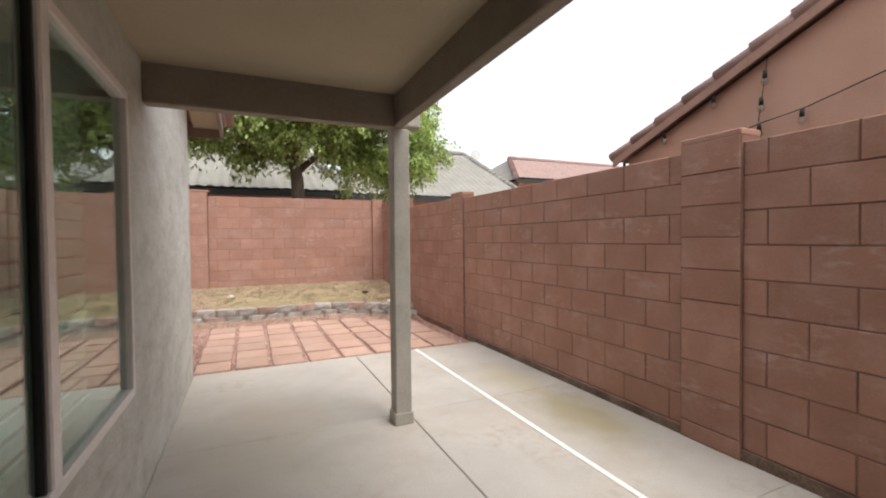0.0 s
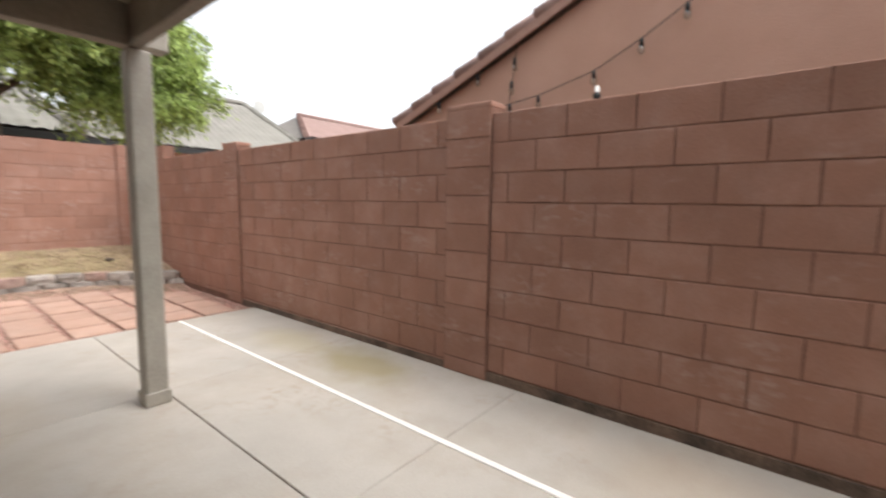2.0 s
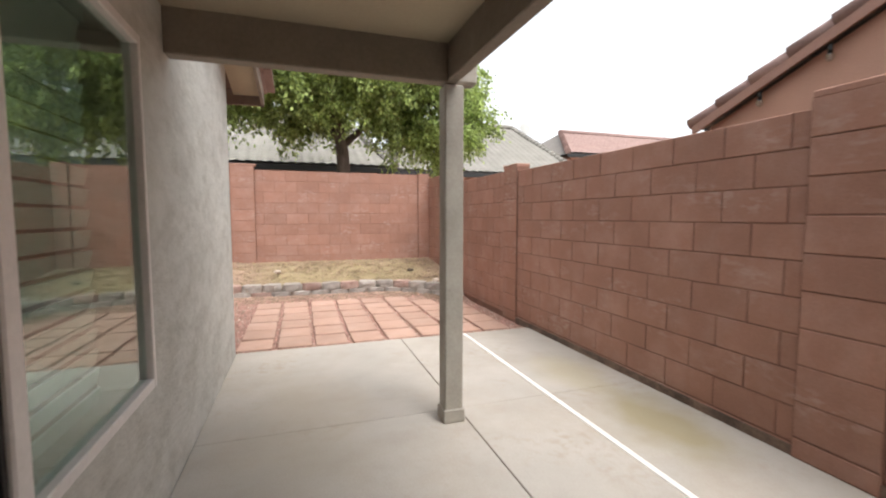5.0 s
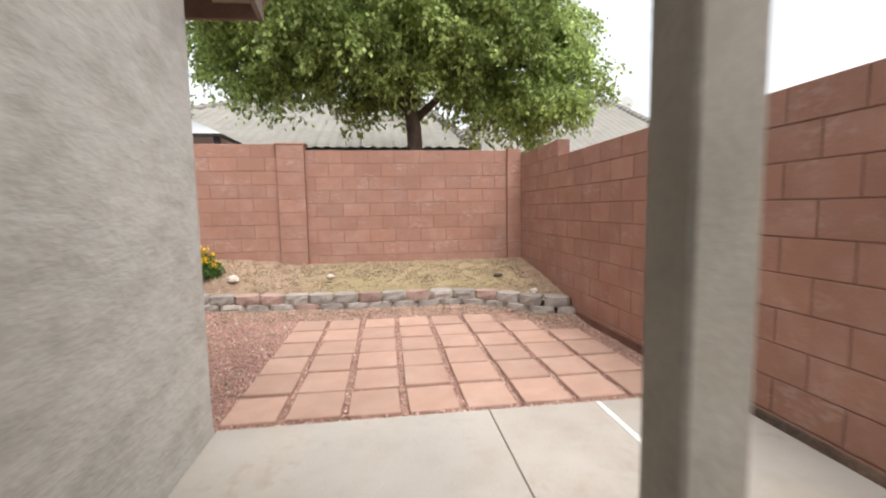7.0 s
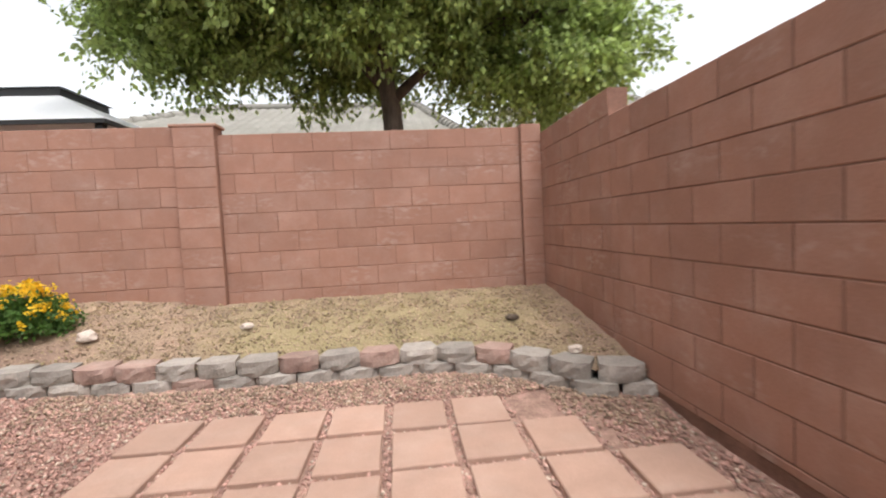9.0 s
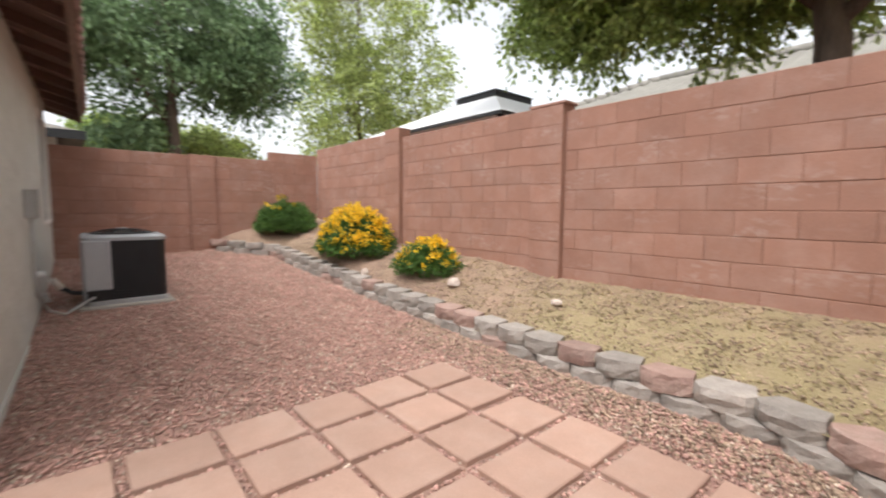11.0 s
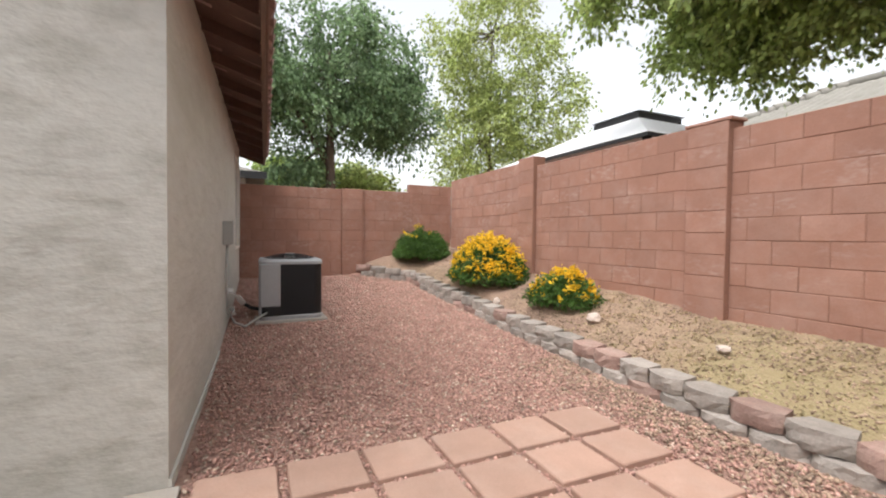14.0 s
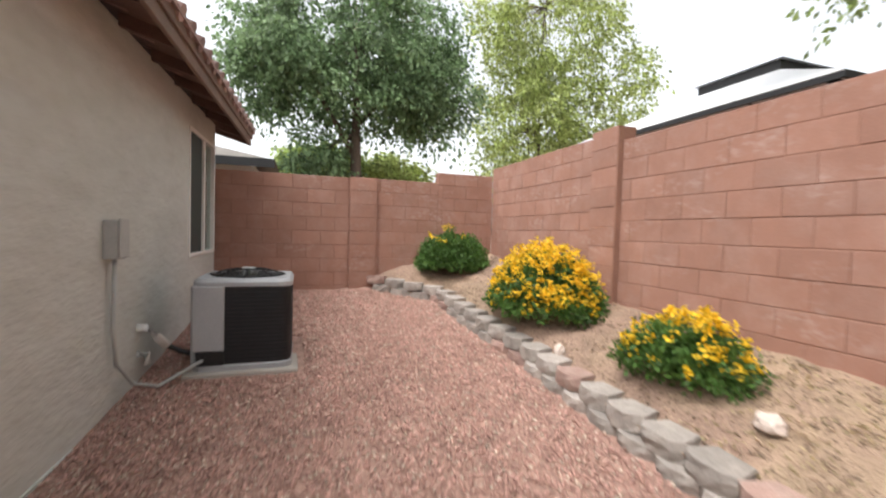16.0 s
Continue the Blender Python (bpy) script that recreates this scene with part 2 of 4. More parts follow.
def translucent(m, amount):
    """Lets part of the light through a leaf or petal."""
    nt = m.node_tree
    b, out = nt.nodes["Principled BSDF"], nt.nodes["Material Output"]
    t, mx = nt.nodes.new("ShaderNodeBsdfTranslucent"), nt.nodes.new("ShaderNodeMixShader")
    nt.links.new(b.inputs["Base Color"].links[0].from_socket, t.inputs["Color"])
    mx.inputs[0].default_value = amount
    nt.links.new(b.outputs[0], mx.inputs[1])
    nt.links.new(t.outputs[0], mx.inputs[2])
    nt.links.new(mx.outputs[0], out.inputs["Surface"])


for leaf in (M_LEAF, M_LEAF_D, M_LEAF_Y, M_LEAF_B, M_FLOWER, M_STRAW):
    translucent(leaf, 0.42)


# ---- helpers ----
def thing(name, label, category, loc=(0, 0, 0), group="", kind=""):
    ob = new(name)
    ob.empty_display_size = 0.1
    ob.location = loc
    return tagged(ob, label, category, group, kind)


def root_loc(ob):
    while ob.parent:
        ob = ob.parent
    return Vector(ob.location)


def link_mesh(name, me, material, parent=None, label=""):
    if material:
        me.materials.append(material)
    ob = new(name, me)
    if parent is not None:
        me.transform(Matrix.Translation(-root_loc(parent)))
        ob.parent = parent
    if label:
        ob["label"] = label
    return ob


def part(name, bm, material, parent=None, label=""):
    me = bpy.data.meshes.new(name)
    bm.normal_update()
    bm.to_mesh(me)
    bm.free()
    return link_mesh(name, me, material, parent, label)


def raw(name, verts, faces, material, parent=None, label="", smooth=False):
    me = bpy.data.meshes.new(name)
    me.from_pydata([tuple(v) for v in verts], [], [tuple(f) for f in faces])
    me.update()
    if smooth:
        me.shade_smooth()
    return link_mesh(name, me, material, parent, label)


def box(bm, x0, x1, y0, y1, z0, z1, bevel=0.0, m=None):
    r = bmesh.ops.create_cube(bm, size=1.0)
    vs = r["verts"]
    for v in vs:
        v.co = Vector((x0 + (v.co.x + 0.5) * (x1 - x0), y0 + (v.co.y + 0.5) * (y1 - y0), z0 + (v.co.z + 0.5) * (z1 - z0)))
        if m is not None:
            v.co = m @ v.co
    if bevel:
        es = list({e for v in vs for e in v.link_edges})
        bmesh.ops.bevel(bm, geom=es, offset=bevel, segments=1, affect="EDGES")
    return bm


def boxes(*rows, bevel=0.0, m=None):
    bm = bmesh.new()
    for r in rows:
        box(bm, *r, bevel=bevel, m=m)
    return bm


def tube(bm, pts, radii, sides=8):
    rings = []
    pts = [Vector(p) for p in pts]
    for i, p in enumerate(pts):
        d = (pts[min(i + 1, len(pts) - 1)] - pts[max(i - 1, 0)]).normalized()
        a = d.orthogonal().normalized() if abs(d.z) < 0.9 else Vector((1, 0, 0)).cross(d).normalized()
        b = d.cross(a)
        r = radii[i] if isinstance(radii, (list, tuple)) else radii
        rings.append([bm.verts.new(p + r * (math.cos(k * math.tau / sides) * a + math.sin(k * math.tau / sides) * b)) for k in range(sides)])
    for q, s in zip(rings, rings[1:]):
        for k in range(sides):
            f = bm.faces.new((q[k], q[(k + 1) % sides], s[(k + 1) % sides], s[k]))
            f.smooth = True
    bm.faces.new(rings[0][::-1])
    bm.faces.new(rings[-1])
    return bm


def structure(ob, label, category):
    return tagged(ob, label, category, kind="structure")


# ---- ground heights ----
def gravel_z(x):
    d = max(0.0, -0.3 - x)
    return min(0.0125 * d * d, 0.46)


EDGE = [(2.97, 7.22), (2.68, 7.27), (2.42, 7.52), (2.1, 7.82), (1.7, 7.96), (1.2, 7.97), (0.3, 7.98), (-1.1, 8.10), (-3.1, 8.16), (-5.4, 8.02), (-6.15, 7.15)]
EAST, NORTH, WEST = 2.97, 9.256, -6.17


def mounded(x, y):
    """Gravel banked a little against the stone border."""
    return gravel_z(x) + 0.04 * min(max(1.0 - (edge_y(x) - y) / 0.35, 0.0), 1.0)


def edge_y(x):
    for (x0, y0), (x1, y1) in zip(EDGE, EDGE[1:]):
        if x1 <= x <= x0:
            return y0 + (y1 - y0) * (x - x0) / (x1 - x0)
    return EDGE[0][1] if x > EDGE[0][0] else EDGE[-1][1]


def bed_z(x, y):
    yb = edge_y(x)
    t = min(max((y - yb - 0.22) / (NORTH - yb - 0.22), 0), 1)
    rise = min(max((-0.3 - x) / 1.0, 0), 1)
    return gravel_z(x) + 0.17 + (0.305 + 0.08 * rise) * t ** (0.7 - 0.15 * rise)


# ---- ground ----
structure(raw("ground", [(-400, -400, -0.12), (400, -400, -0.12), (400, 400, -0.12), (-400, 400, -0.12)], [(0, 1, 2, 3)], M_GROUND),
          "dry brown earth around the houses", "ground")


def sheet(name, xs, ys, zf, material, jitter=0.0):
    rng = np.random.default_rng(5)
    v = [(x, y, zf(x, y) + jitter * rng.normal()) for y in ys for x in xs]
    n = len(xs)
    f = [(j * n + i, j * n + i + 1, (j + 1) * n + i + 1, (j + 1) * n + i) for j in range(len(ys) - 1) for i in range(n - 1)]
    return raw(name, v, f, material, smooth=True)


structure(sheet("gravel_yard", np.linspace(WEST - 0.1, EAST + 0.05, 90), np.linspace(4.9, 8.3, 40), lambda x, y: mounded(x, y) - 0.028, M_GRAVEL, 0.004),
          "red-brown crushed gravel covering the yard", "gravel")
bed_v, bed_f, NX, NY = [], [], 80, 16
rng = np.random.default_rng(9)
for j in range(NY):
    for i in range(NX):
        x = WEST - 0.05 + (EAST - WEST + 0.1) * i / (NX - 1)
        yb = edge_y(x) + 0.06
        y = yb + (NORTH + 0.05 - yb) * j / (NY - 1)
        bed_v.append((x, y, bed_z(x, y) - 0.02 + 0.008 * rng.normal()))
for j in range(NY - 1):
    for i in range(NX - 1):
        bed_f.append((j * NX + i, j * NX + i + 1, (j + 1) * NX + i + 1, (j + 1) * NX + i))
structure(raw("raised_bed", bed_v, bed_f, M_DIRT, smooth=True), "raised planting bed of dry dirt and straw", "planting bed")

S_Y, S_X = -0.12, 1.42
# slab in panels with open joints
slab = structure(part("patio_slab", boxes((-0.155, EAST, S_Y, 5.08, -0.3, -0.012), (S_X, EAST, -9.0, S_Y, -0.3, -0.012)), M_CONC_DARK), "pale concrete patio slab with control joints", "patio slab")
xs_cut, ys_cut = [-0.153, 1.44, 2.15, EAST - 0.003], [-9.0, -0.07, 1.57, 3.33, 5.08]
for a, b in zip(xs_cut, xs_cut[1:]):
    for c, d in zip(ys_cut, ys_cut[1:]):
        if a < 1.0 and c < -1:
            continue
        g0 = 0.0 if a == -0.153 else (0.019 if a == 2.15 else 0.0035)
        g1 = 0.019 if b == 2.15 else 0.003
        part("slab_panel", boxes((a + g0, b - g1, c + 0.0012, d - (0.0012 if d < 5 else 0), -0.25, 0.0), bevel=0.004), M_CONC, slab)
drain = thing("strip_drain", "white plastic strip drain set in the concrete", "drain", (2.14, -3.0, -0.012))
part("channel", boxes((2.1305, 2.1695, -3.0, 5.07, -0.0115, 0.004), bevel=0.003), M_WHITE, drain)

# ---- house ----
HX, HY, TH = -0.155, 5.033, 0.2
HN = pose(HX, HY, 0, 0, 0, -1.62)  # frame of the yard-side wall: -x along the wall, +y out of it


def wall_with_hole(axis_len, z1, holes, thick, z0=-0.2):
    """Boxes for a wall along +u with rectangular holes (u0, u1, z0, z1), sorted."""
    out, u = [], 0.0
    for h0, h1, b0, b1 in holes:
        out += [(u, h0, z0, z1), (h0, h1, z0, b0), (h0, h1, b1, z1)]
        u = h1
    out.append((u, axis_len, z0, z1))
    return [(a, b, -thick, 0.0, c, d) for a, b, c, d in out if b - a > 1e-4 and d - c > 1e-4]


W_E = (0.75, 2.74, 0.58, 2.02)  # patio window: y0, y1, z0, z1
bm = bmesh.new()
for u0, u1, t0, t1, c, d in wall_with_hole(HY - S_Y, 2.75, [(W_E[0] - S_Y, W_E[1] - S_Y, W_E[2], W_E[3])], TH):
    box(bm, HX + t0, HX + t1, S_Y + u0, S_Y + u1, c, d)
bmesh.ops.remove_doubles(bm, verts=bm.verts, dist=1e-4)
structure(part("wall_east_house", bm, M_STUCCO), "grey-green rough stucco house wall beside the patio", "house wall")
NLEN = 5.9
WN = (4.66, 5.86, 0.94, 2.32)
bm = bmesh.new()
for u0, u1, t0, t1, c, d in wall_with_hole(NLEN, 2.6, [WN], TH):
    box(bm, -u1, -max(u0, 0.0), t0, t1 if u0 > 0 else t1, c, d, m=HN)
structure(part("wall_north_house", bm, M_STUCCO_N), "pale grey stucco house wall facing the gravel yard", "house wall")
part("weep_screed", boxes((-NLEN, 0.0, 0.0, 0.012, -0.2, 0.035), m=HN), M_STUCCO_N, bpy.data.objects["wall_north_house"])
DOOR = (-0.1, 1.28)
# last box is an unseen run to the south, added to block sky light
bm = boxes((DOOR[1], S_X, S_Y - TH, S_Y, -0.2, 2.75), (DOOR[0] - 0.055, DOOR[0], S_Y - TH, S_Y, -0.2, 2.75), (DOOR[0], DOOR[1], S_Y - TH, S_Y, 2.06, 2.75),
           (S_X - TH, S_X, -9.0, S_Y - TH, -0.2, 2.75))
structure(part("wall_south_house", bm, M_STUCCO), "rough grey stucco house wall with the patio door", "house wall")
# unseen shell closing the house, its unlit interior put into the dark colour
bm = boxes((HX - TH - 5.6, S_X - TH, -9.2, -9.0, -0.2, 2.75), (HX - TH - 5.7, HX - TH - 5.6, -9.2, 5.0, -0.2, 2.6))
structure(part("wall_back_house", bm, M_DARK), "unseen back walls closing the house, coloured near-black for the unlit room", "house wall")
structure(part("floor_house", boxes((HX - TH - 5.6, HX - TH, -9.0, 4.8, -0.2, 0.0), (HX - TH, S_X - TH, -9.0, S_Y - TH, -0.2, 0.0)), M_DARK), "floor inside the house, coloured near-black for the unlit room", "floor")
structure(part("ceiling_house", boxes((HX - TH - 5.6, HX - TH, -9.0, 4.83, 2.45, 2.5), (HX - TH, S_X - TH, -9.0, S_Y - TH, 2.45, 2.5)), M_DARK), "ceiling inside the house, coloured near-black for the unlit room", "ceiling")

# patio window
win = structure(thing("window_1", "", "", (HX - 0.05, 1.7, W_E[2])), "aluminium-framed patio window with horizontal blinds behind glass", "window")
fy0, fy1, fz0, fz1 = W_E
part("window_frame", boxes((HX - 0.05, HX + 0.012, fy1 - 0.026, fy1, fz0, fz1), (HX - 0.05, HX + 0.012, fy0, fy0 + 0.04, fz0, fz1),
                           (HX - 0.05, HX + 0.012, fy0 + 0.04, fy1 - 0.026, fz0, fz0 + 0.04), (HX - 0.05, HX + 0.012, fy0 + 0.04, fy1 - 0.026, fz1 - 0.04, fz1), bevel=0.004), M_ALU, win)
part("mullion", boxes((HX - 0.045, HX + 0.016, 1.785, 1.85, fz0 + 0.04, fz1 - 0.04), bevel=0.006), M_ALU, win)
part("sash_seal", boxes((HX - 0.02, HX + 0.002, 1.77, 1.785, fz0 + 0.04, fz1 - 0.04)), M_BLACK, win)
for a, b, dx in ((fy0 + 0.04, 1.77, -0.016), (1.85, fy1 - 0.026, -0.019)):
    p = part("pane", boxes((HX + dx - 0.003, HX + dx + 0.003, a, b, fz0 + 0.04, fz1 - 0.04)), M_GLASS, win)
    p.visible_shadow = False
blind = thing("window_blind", "pale green-grey horizontal slat blind hanging behind the window", "blind", (HX - 0.12, 1.5, fz1))
part("headrail", boxes((HX - 0.14, HX - 0.09, fy0 + 0.05, 2.52, fz1 - 0.05, fz1)), M_BLIND, blind)
zz = fz1 - 0.08
slat_me = None
while zz > fz0 + 0.05:
    if slat_me is None:
        ob = part("slat", boxes((-0.004, 0.004, fy0 + 0.05, 2.52, -0.031, 0.031), m=pose(HX - 0.115, 0, zz, 0, 14, 0)), M_BLIND, blind)
        slat_me, slat_z = ob.data, zz
    else:
        ob = new("slat", slat_me)
        ob.parent = blind
        ob.location = (0, 0, zz - slat_z)
    zz -= 0.072

# patio door in the south wall
door = structure(thing("door_1", "", "", (0.6, S_Y - 0.14, 0)), "sliding glass patio door in a pale metal frame", "door")
part("door_frame", boxes((DOOR[1] - 0.085, DOOR[1], S_Y - 0.16, S_Y - 0.012, 0, 2.06), (DOOR[0], DOOR[0] + 0.04, S_Y - 0.16, S_Y - 0.012, 0, 2.06),
                         (DOOR[0] + 0.04, DOOR[1] - 0.085, S_Y - 0.16, S_Y - 0.012, 2.02, 2.06), (DOOR[0] + 0.04, DOOR[1] - 0.085, S_Y - 0.16, S_Y - 0.03, 0, 0.03), bevel=0.006), M_JAMB, door)
part("frame_bead", boxes((DOOR[1] - 0.035, DOOR[1] - 0.006, S_Y - 0.012, S_Y + 0.004, 0, 2.05), bevel=0.004), M_JAMB, door)
part("frame_trim", boxes((DOOR[1] - 0.097, DOOR[1] - 0.085, S_Y - 0.05, S_Y - 0.006, 0.03, 2.02)), M_ALU, door, "pale metal trim strip")
for x0, x1, y in ((0.58, DOOR[1] - 0.097, S_Y - 0.055), (DOOR[0] + 0.04, 0.64, S_Y - 0.105)):
    p = part("pane", boxes((x0 + 0.022, x1 - 0.022, y - 0.003, y + 0.003, 0.08, 1.97)), M_GLASS, door)
    p.visible_shadow = False
    part("sash", boxes((x0, x0 + 0.022, y - 0.02, y + 0.015, 0.03, 2.02), (x1 - 0.022, x1, y - 0.02, y + 0.015, 0.03, 2.02),
                       (x0 + 0.022, x1 - 0.022, y - 0.02, y + 0.015, 0.03, 0.08), (x0 + 0.022, x1 - 0.022, y - 0.02, y + 0.015, 1.97, 2.02)), M_BLACK, door)

# yard window
w2 = structure(thing("window_2", "", "", tuple(HN @ Vector((-5.3, -0.05, WN[2])))), "two-pane window with dark insect screen in the stucco wall", "window")
part("window_frame", boxes((-WN[1], -WN[1] + 0.04, -0.06, 0.012, WN[2], WN[3]), (-WN[0] - 0.04, -WN[0], -0.06, 0.012, WN[2], WN[3]),
                           (-WN[1] + 0.04, -WN[0] - 0.04, -0.06, 0.012, WN[2], WN[2] + 0.04), (-WN[1] + 0.04, -WN[0] - 0.04, -0.06, 0.012, WN[3] - 0.04, WN[3]),
                           (-5.33, -5.28, -0.055, 0.014, WN[2] + 0.04, WN[3] - 0.04), bevel=0.004, m=HN), M_WHITE, w2)
part("screen", boxes((-5.28, -WN[0] - 0.04, -0.02, -0.015, WN[2] + 0.04, WN[3] - 0.04), m=HN), M_SCREEN, w2)
p = part("pane", boxes((-WN[1] + 0.04, -5.33, -0.04, -0.034, WN[2] + 0.04, WN[3] - 0.04), m=HN), M_GLASS, w2)
p.visible_shadow = False

# patio cover
structure(part("ceiling_patio", boxes((HX, 1.29, S_Y, 3.12, 2.3, 2.34)), M_SOFFIT), "flat tan painted patio ceiling", "ceiling")
cover = structure(thing("patio_cover", "", "", (1.3, 3.1, 2.08)), "taupe painted wooden patio cover with deep beams", "patio cover")
part("beam", boxes((HX, 1.29, 3.10, 3.19, 2.08, 2.5), bevel=0.006), M_TAUPE, cover)
part("beam", boxes((1.29, 1.36, S_Y - 0.02, 3.25, 2.09, 2.5), bevel=0.006), M_TAUPE, cover)
part("beam_cap", boxes((1.36, 1.38, S_Y - 0.02, 3.22, 2.3, 2.52), bevel=0.004), M_TAUPE, cover)
part("beam_end", boxes((1.38, 1.53, 3.225, 3.33, 2.12, 2.34), bevel=0.015), M_POST, cover)
part("roof_deck", boxes((HX, 1.385, S_Y, 3.25, 2.5, 2.56)), M_TAUPE, cover)
post = thing("patio_post", "square grey painted post on a trimmed base", "post", (1.35, 3.2, 0))
shaft = part("shaft", boxes((1.285, 1.405, 3.14, 3.26, 0.0, 2.085), bevel=0.008), M_POST, post)
part("base_trim", boxes((1.275, 1.415, 3.13, 3.27, 0.0, 0.085), bevel=0.006), M_POST, shaft)

# gable and rear roof: unseen masses added to block sky light over the patio
raw("gable", [(HX - 0.02, S_Y + 0.004, 2.75), (HX - 0.02, 4.9, 2.60), (HX - 0.02, -2.0, 4.66), (HX - 0.2, S_Y + 0.004, 2.75), (HX - 0.2, 4.9, 2.60), (HX - 0.2, -2.0, 4.66)],
    [(0, 1, 2), (5, 4, 3), (0, 3, 4, 1), (1, 4, 5, 2), (2, 5, 3, 0)], M_STUCCO, bpy.data.objects["wall_east_house"])
rear = [(x, y, z) for x in (HX - 5.8, S_X + 0.25) for y, z in ((S_Y, 2.76), (-9.3, 2.76), (-9.3, 2.95), (-2.0, 4.68), (S_Y, 4.1))]
structure(raw("roof_house_south", rear, [(0, 1, 2, 3, 4), (9, 8, 7, 6, 5), (0, 5, 6, 1), (1, 6, 7, 2), (2, 7, 8, 3), (3, 8, 9, 4), (4, 9, 5, 0)], M_FASCIA), "unseen roof mass over the rear of the house, added to block sky light", "roof")
# house roof, in the frame of the yard-side wall
roof = structure(thing("roof_house", "", "", tuple(HN @ Vector((-3, 0.36, 2.45)))), "low tiled house roof with brown fascia and open rafter tails", "roof")
SL = 0.30


def slope_box(bm, u0, u1, v0, v1, lo, hi):
    """A slab that follows the roof slope; v is the way out from the wall, lo and hi its heights over the eave line."""
    r = bmesh.ops.create_cube(bm, size=1.0)
    for v in r["verts"]:
        u, w = u0 + (v.co.x + 0.5) * (u1 - u0), v0 + (v.co.y + 0.5) * (v1 - v0)
        v.co = HN @ Vector((u, w, 2.46 + (0.38 - w) * SL + (hi if v.co.z > 0 else lo)))


bm = bmesh.new()
# decking runs on far behind the rake, unseen, to block more sky
slope_box(bm, -6.15, 0.28, -7.4, 0.38, 0.09, 0.13)
part("decking", bm, M_BROWN, roof)
k = 0
while k * 0.6 < 6.0:
    bm = bmesh.new()
    slope_box(bm, -6.0 + k * 0.6, -5.955 + k * 0.6, 0.0, 0.37, 0.0, 0.09)
    part("rafter_tail", bm, M_BROWN, roof)
    k += 1
part("fascia", boxes((-6.1, 0.28, 0.38, 0.41, 2.40, 2.57), bevel=0.004, m=HN), M_FASCIA, roof)
part("fascia_trim", boxes((-6.1, 0.28, 0.41, 0.43, 2.49, 2.585), bevel=0.004, m=HN), M_FASCIA, roof)
bm = bmesh.new()
slope_box(bm, 0.25, 0.28, -3.0, 0.38, -0.05, 0.09)
part("rake_board", bm, M_TAUPE, roof)
bm = bmesh.new()
slope_box(bm, -6.15, -6.12, -3.0, 0.38, -0.05, 0.09)
part("rake_board", bm, M_BROWN, roof)
bm = bmesh.new()
slope_box(bm, 0.002, 0.25, -1.65, 0.375, 0.03, 0.06)
part("rake_soffit", bm, M_SOFFIT, roof)
bm = bmesh.new()
for i in range(27):
    for j in range(3):
        u, w = -6.1 + i * 0.24, 0.46 - j * 0.36
        c = 2.46 + (0.38 - w) * SL + 0.14
        tube(bm, [HN @ Vector((u + 0.12, w, c)), HN @ Vector((u + 0.12, w - 0.4, c + 0.4 * SL + 0.01))], [0.058, 0.052], 8)
        slope_box(bm, u, u + 0.24, w - 0.38, w, 0.12, 0.15)
part("roof_tiles", bm, M_TILE_ROOF, roof, "red-brown barrel roof tiles")["kind"] = "stuff"

# ---- neighbouring house beyond the east wall ----
GX = 5.0
nb = thing("neighbour_house", "pink stucco neighbour house with a tiled gable roof", "house", (GX + 3, 0, 0))
ey, ez, ry, rz = 4.66, 2.33, -1.6, 4.95
raw("wall", [(GX, ey - 0.15, 0), (GX, 2 * ry - ey, 0), (GX, 2 * ry - ey, ez), (GX, ry, rz - 0.05), (GX, ey - 0.15, ez),
             (GX + 8, ey - 0.15, 0), (GX + 8, 2 * ry - ey, 0), (GX + 8, 2 * ry - ey, ez), (GX + 8, ry, rz - 0.05), (GX + 8, ey - 0.15, ez)],
    [(0, 1, 2, 3, 4), (9, 8, 7, 6, 5), (0, 4, 9, 5), (1, 6, 7, 2)], M_PINK, nb)
RS = (rz - ez) / (ey - ry)


def rake(bm, x0, x1, lo, hi, a, b):
    """A board along the gable slope between y = a and b."""
    r = bmesh.ops.create_cube(bm, size=1.0)
    for v in r["verts"]:
        y = a + (v.co.y + 0.5) * (b - a)
        z = rz - abs(y - ry) * RS
        v.co = Vector((x0 + (v.co.x + 0.5) * (x1 - x0), y, z + (hi if v.co.z > 0 else lo)))


for a, b in ((ry, ey), (2 * ry - ey, ry)):
    bm = bmesh.new()
    rake(bm, GX - 0.10, GX + 8.2, 0.0, 0.05, a, b)
    part("roof", bm, M_TILE_DARK, nb)
    bm = bmesh.new()
    rake(bm, GX - 0.13, GX - 0.10, -0.07, 0.04, a, b)
    part("rake_board", bm, M_RAKE, nb)
bm = bmesh.new()
for i in range(18):
    y0 = ey + 0.05 - i * 0.36
    za, zb = rz - abs(y0 - ry) * RS, rz - abs(y0 - 0.42 - ry) * RS
    for j in range(6):
        x = GX - 0.08 + j * 0.24
        tube(bm, [(x, y0, za + 0.085), (x, y0 - 0.42, zb + 0.06)], [0.075, 0.062], 8)
part("rake_tiles", bm, M_TILE_ROOF, nb, "overlapping red-brown barrel tiles")["kind"] = "stuff"

# string lights on the neighbour's gable
lights = thing("string_lights", "black string of clear bulbs along the neighbour's gable", "string lights", (GX - 0.06, 2.5, 2.4))
LX = GX - 0.06
cable = [(LX, 3.0, 2.38), (LX, 2.86, 2.41), (LX, 2.5, 2.455), (LX, 1.89, 2.61), (LX, 1.45, 2.83), (LX, 1.08, 3.05), (LX, 0.6, 3.3)]
part("cable", tube(bmesh.new(), cable, 0.006, 5), M_BLACK, lights)
rake_line = [(LX - 0.02, y, rz - abs(y - ry) * RS - 0.09) for y in (4.5, 3.9, 3.3, 2.78)]
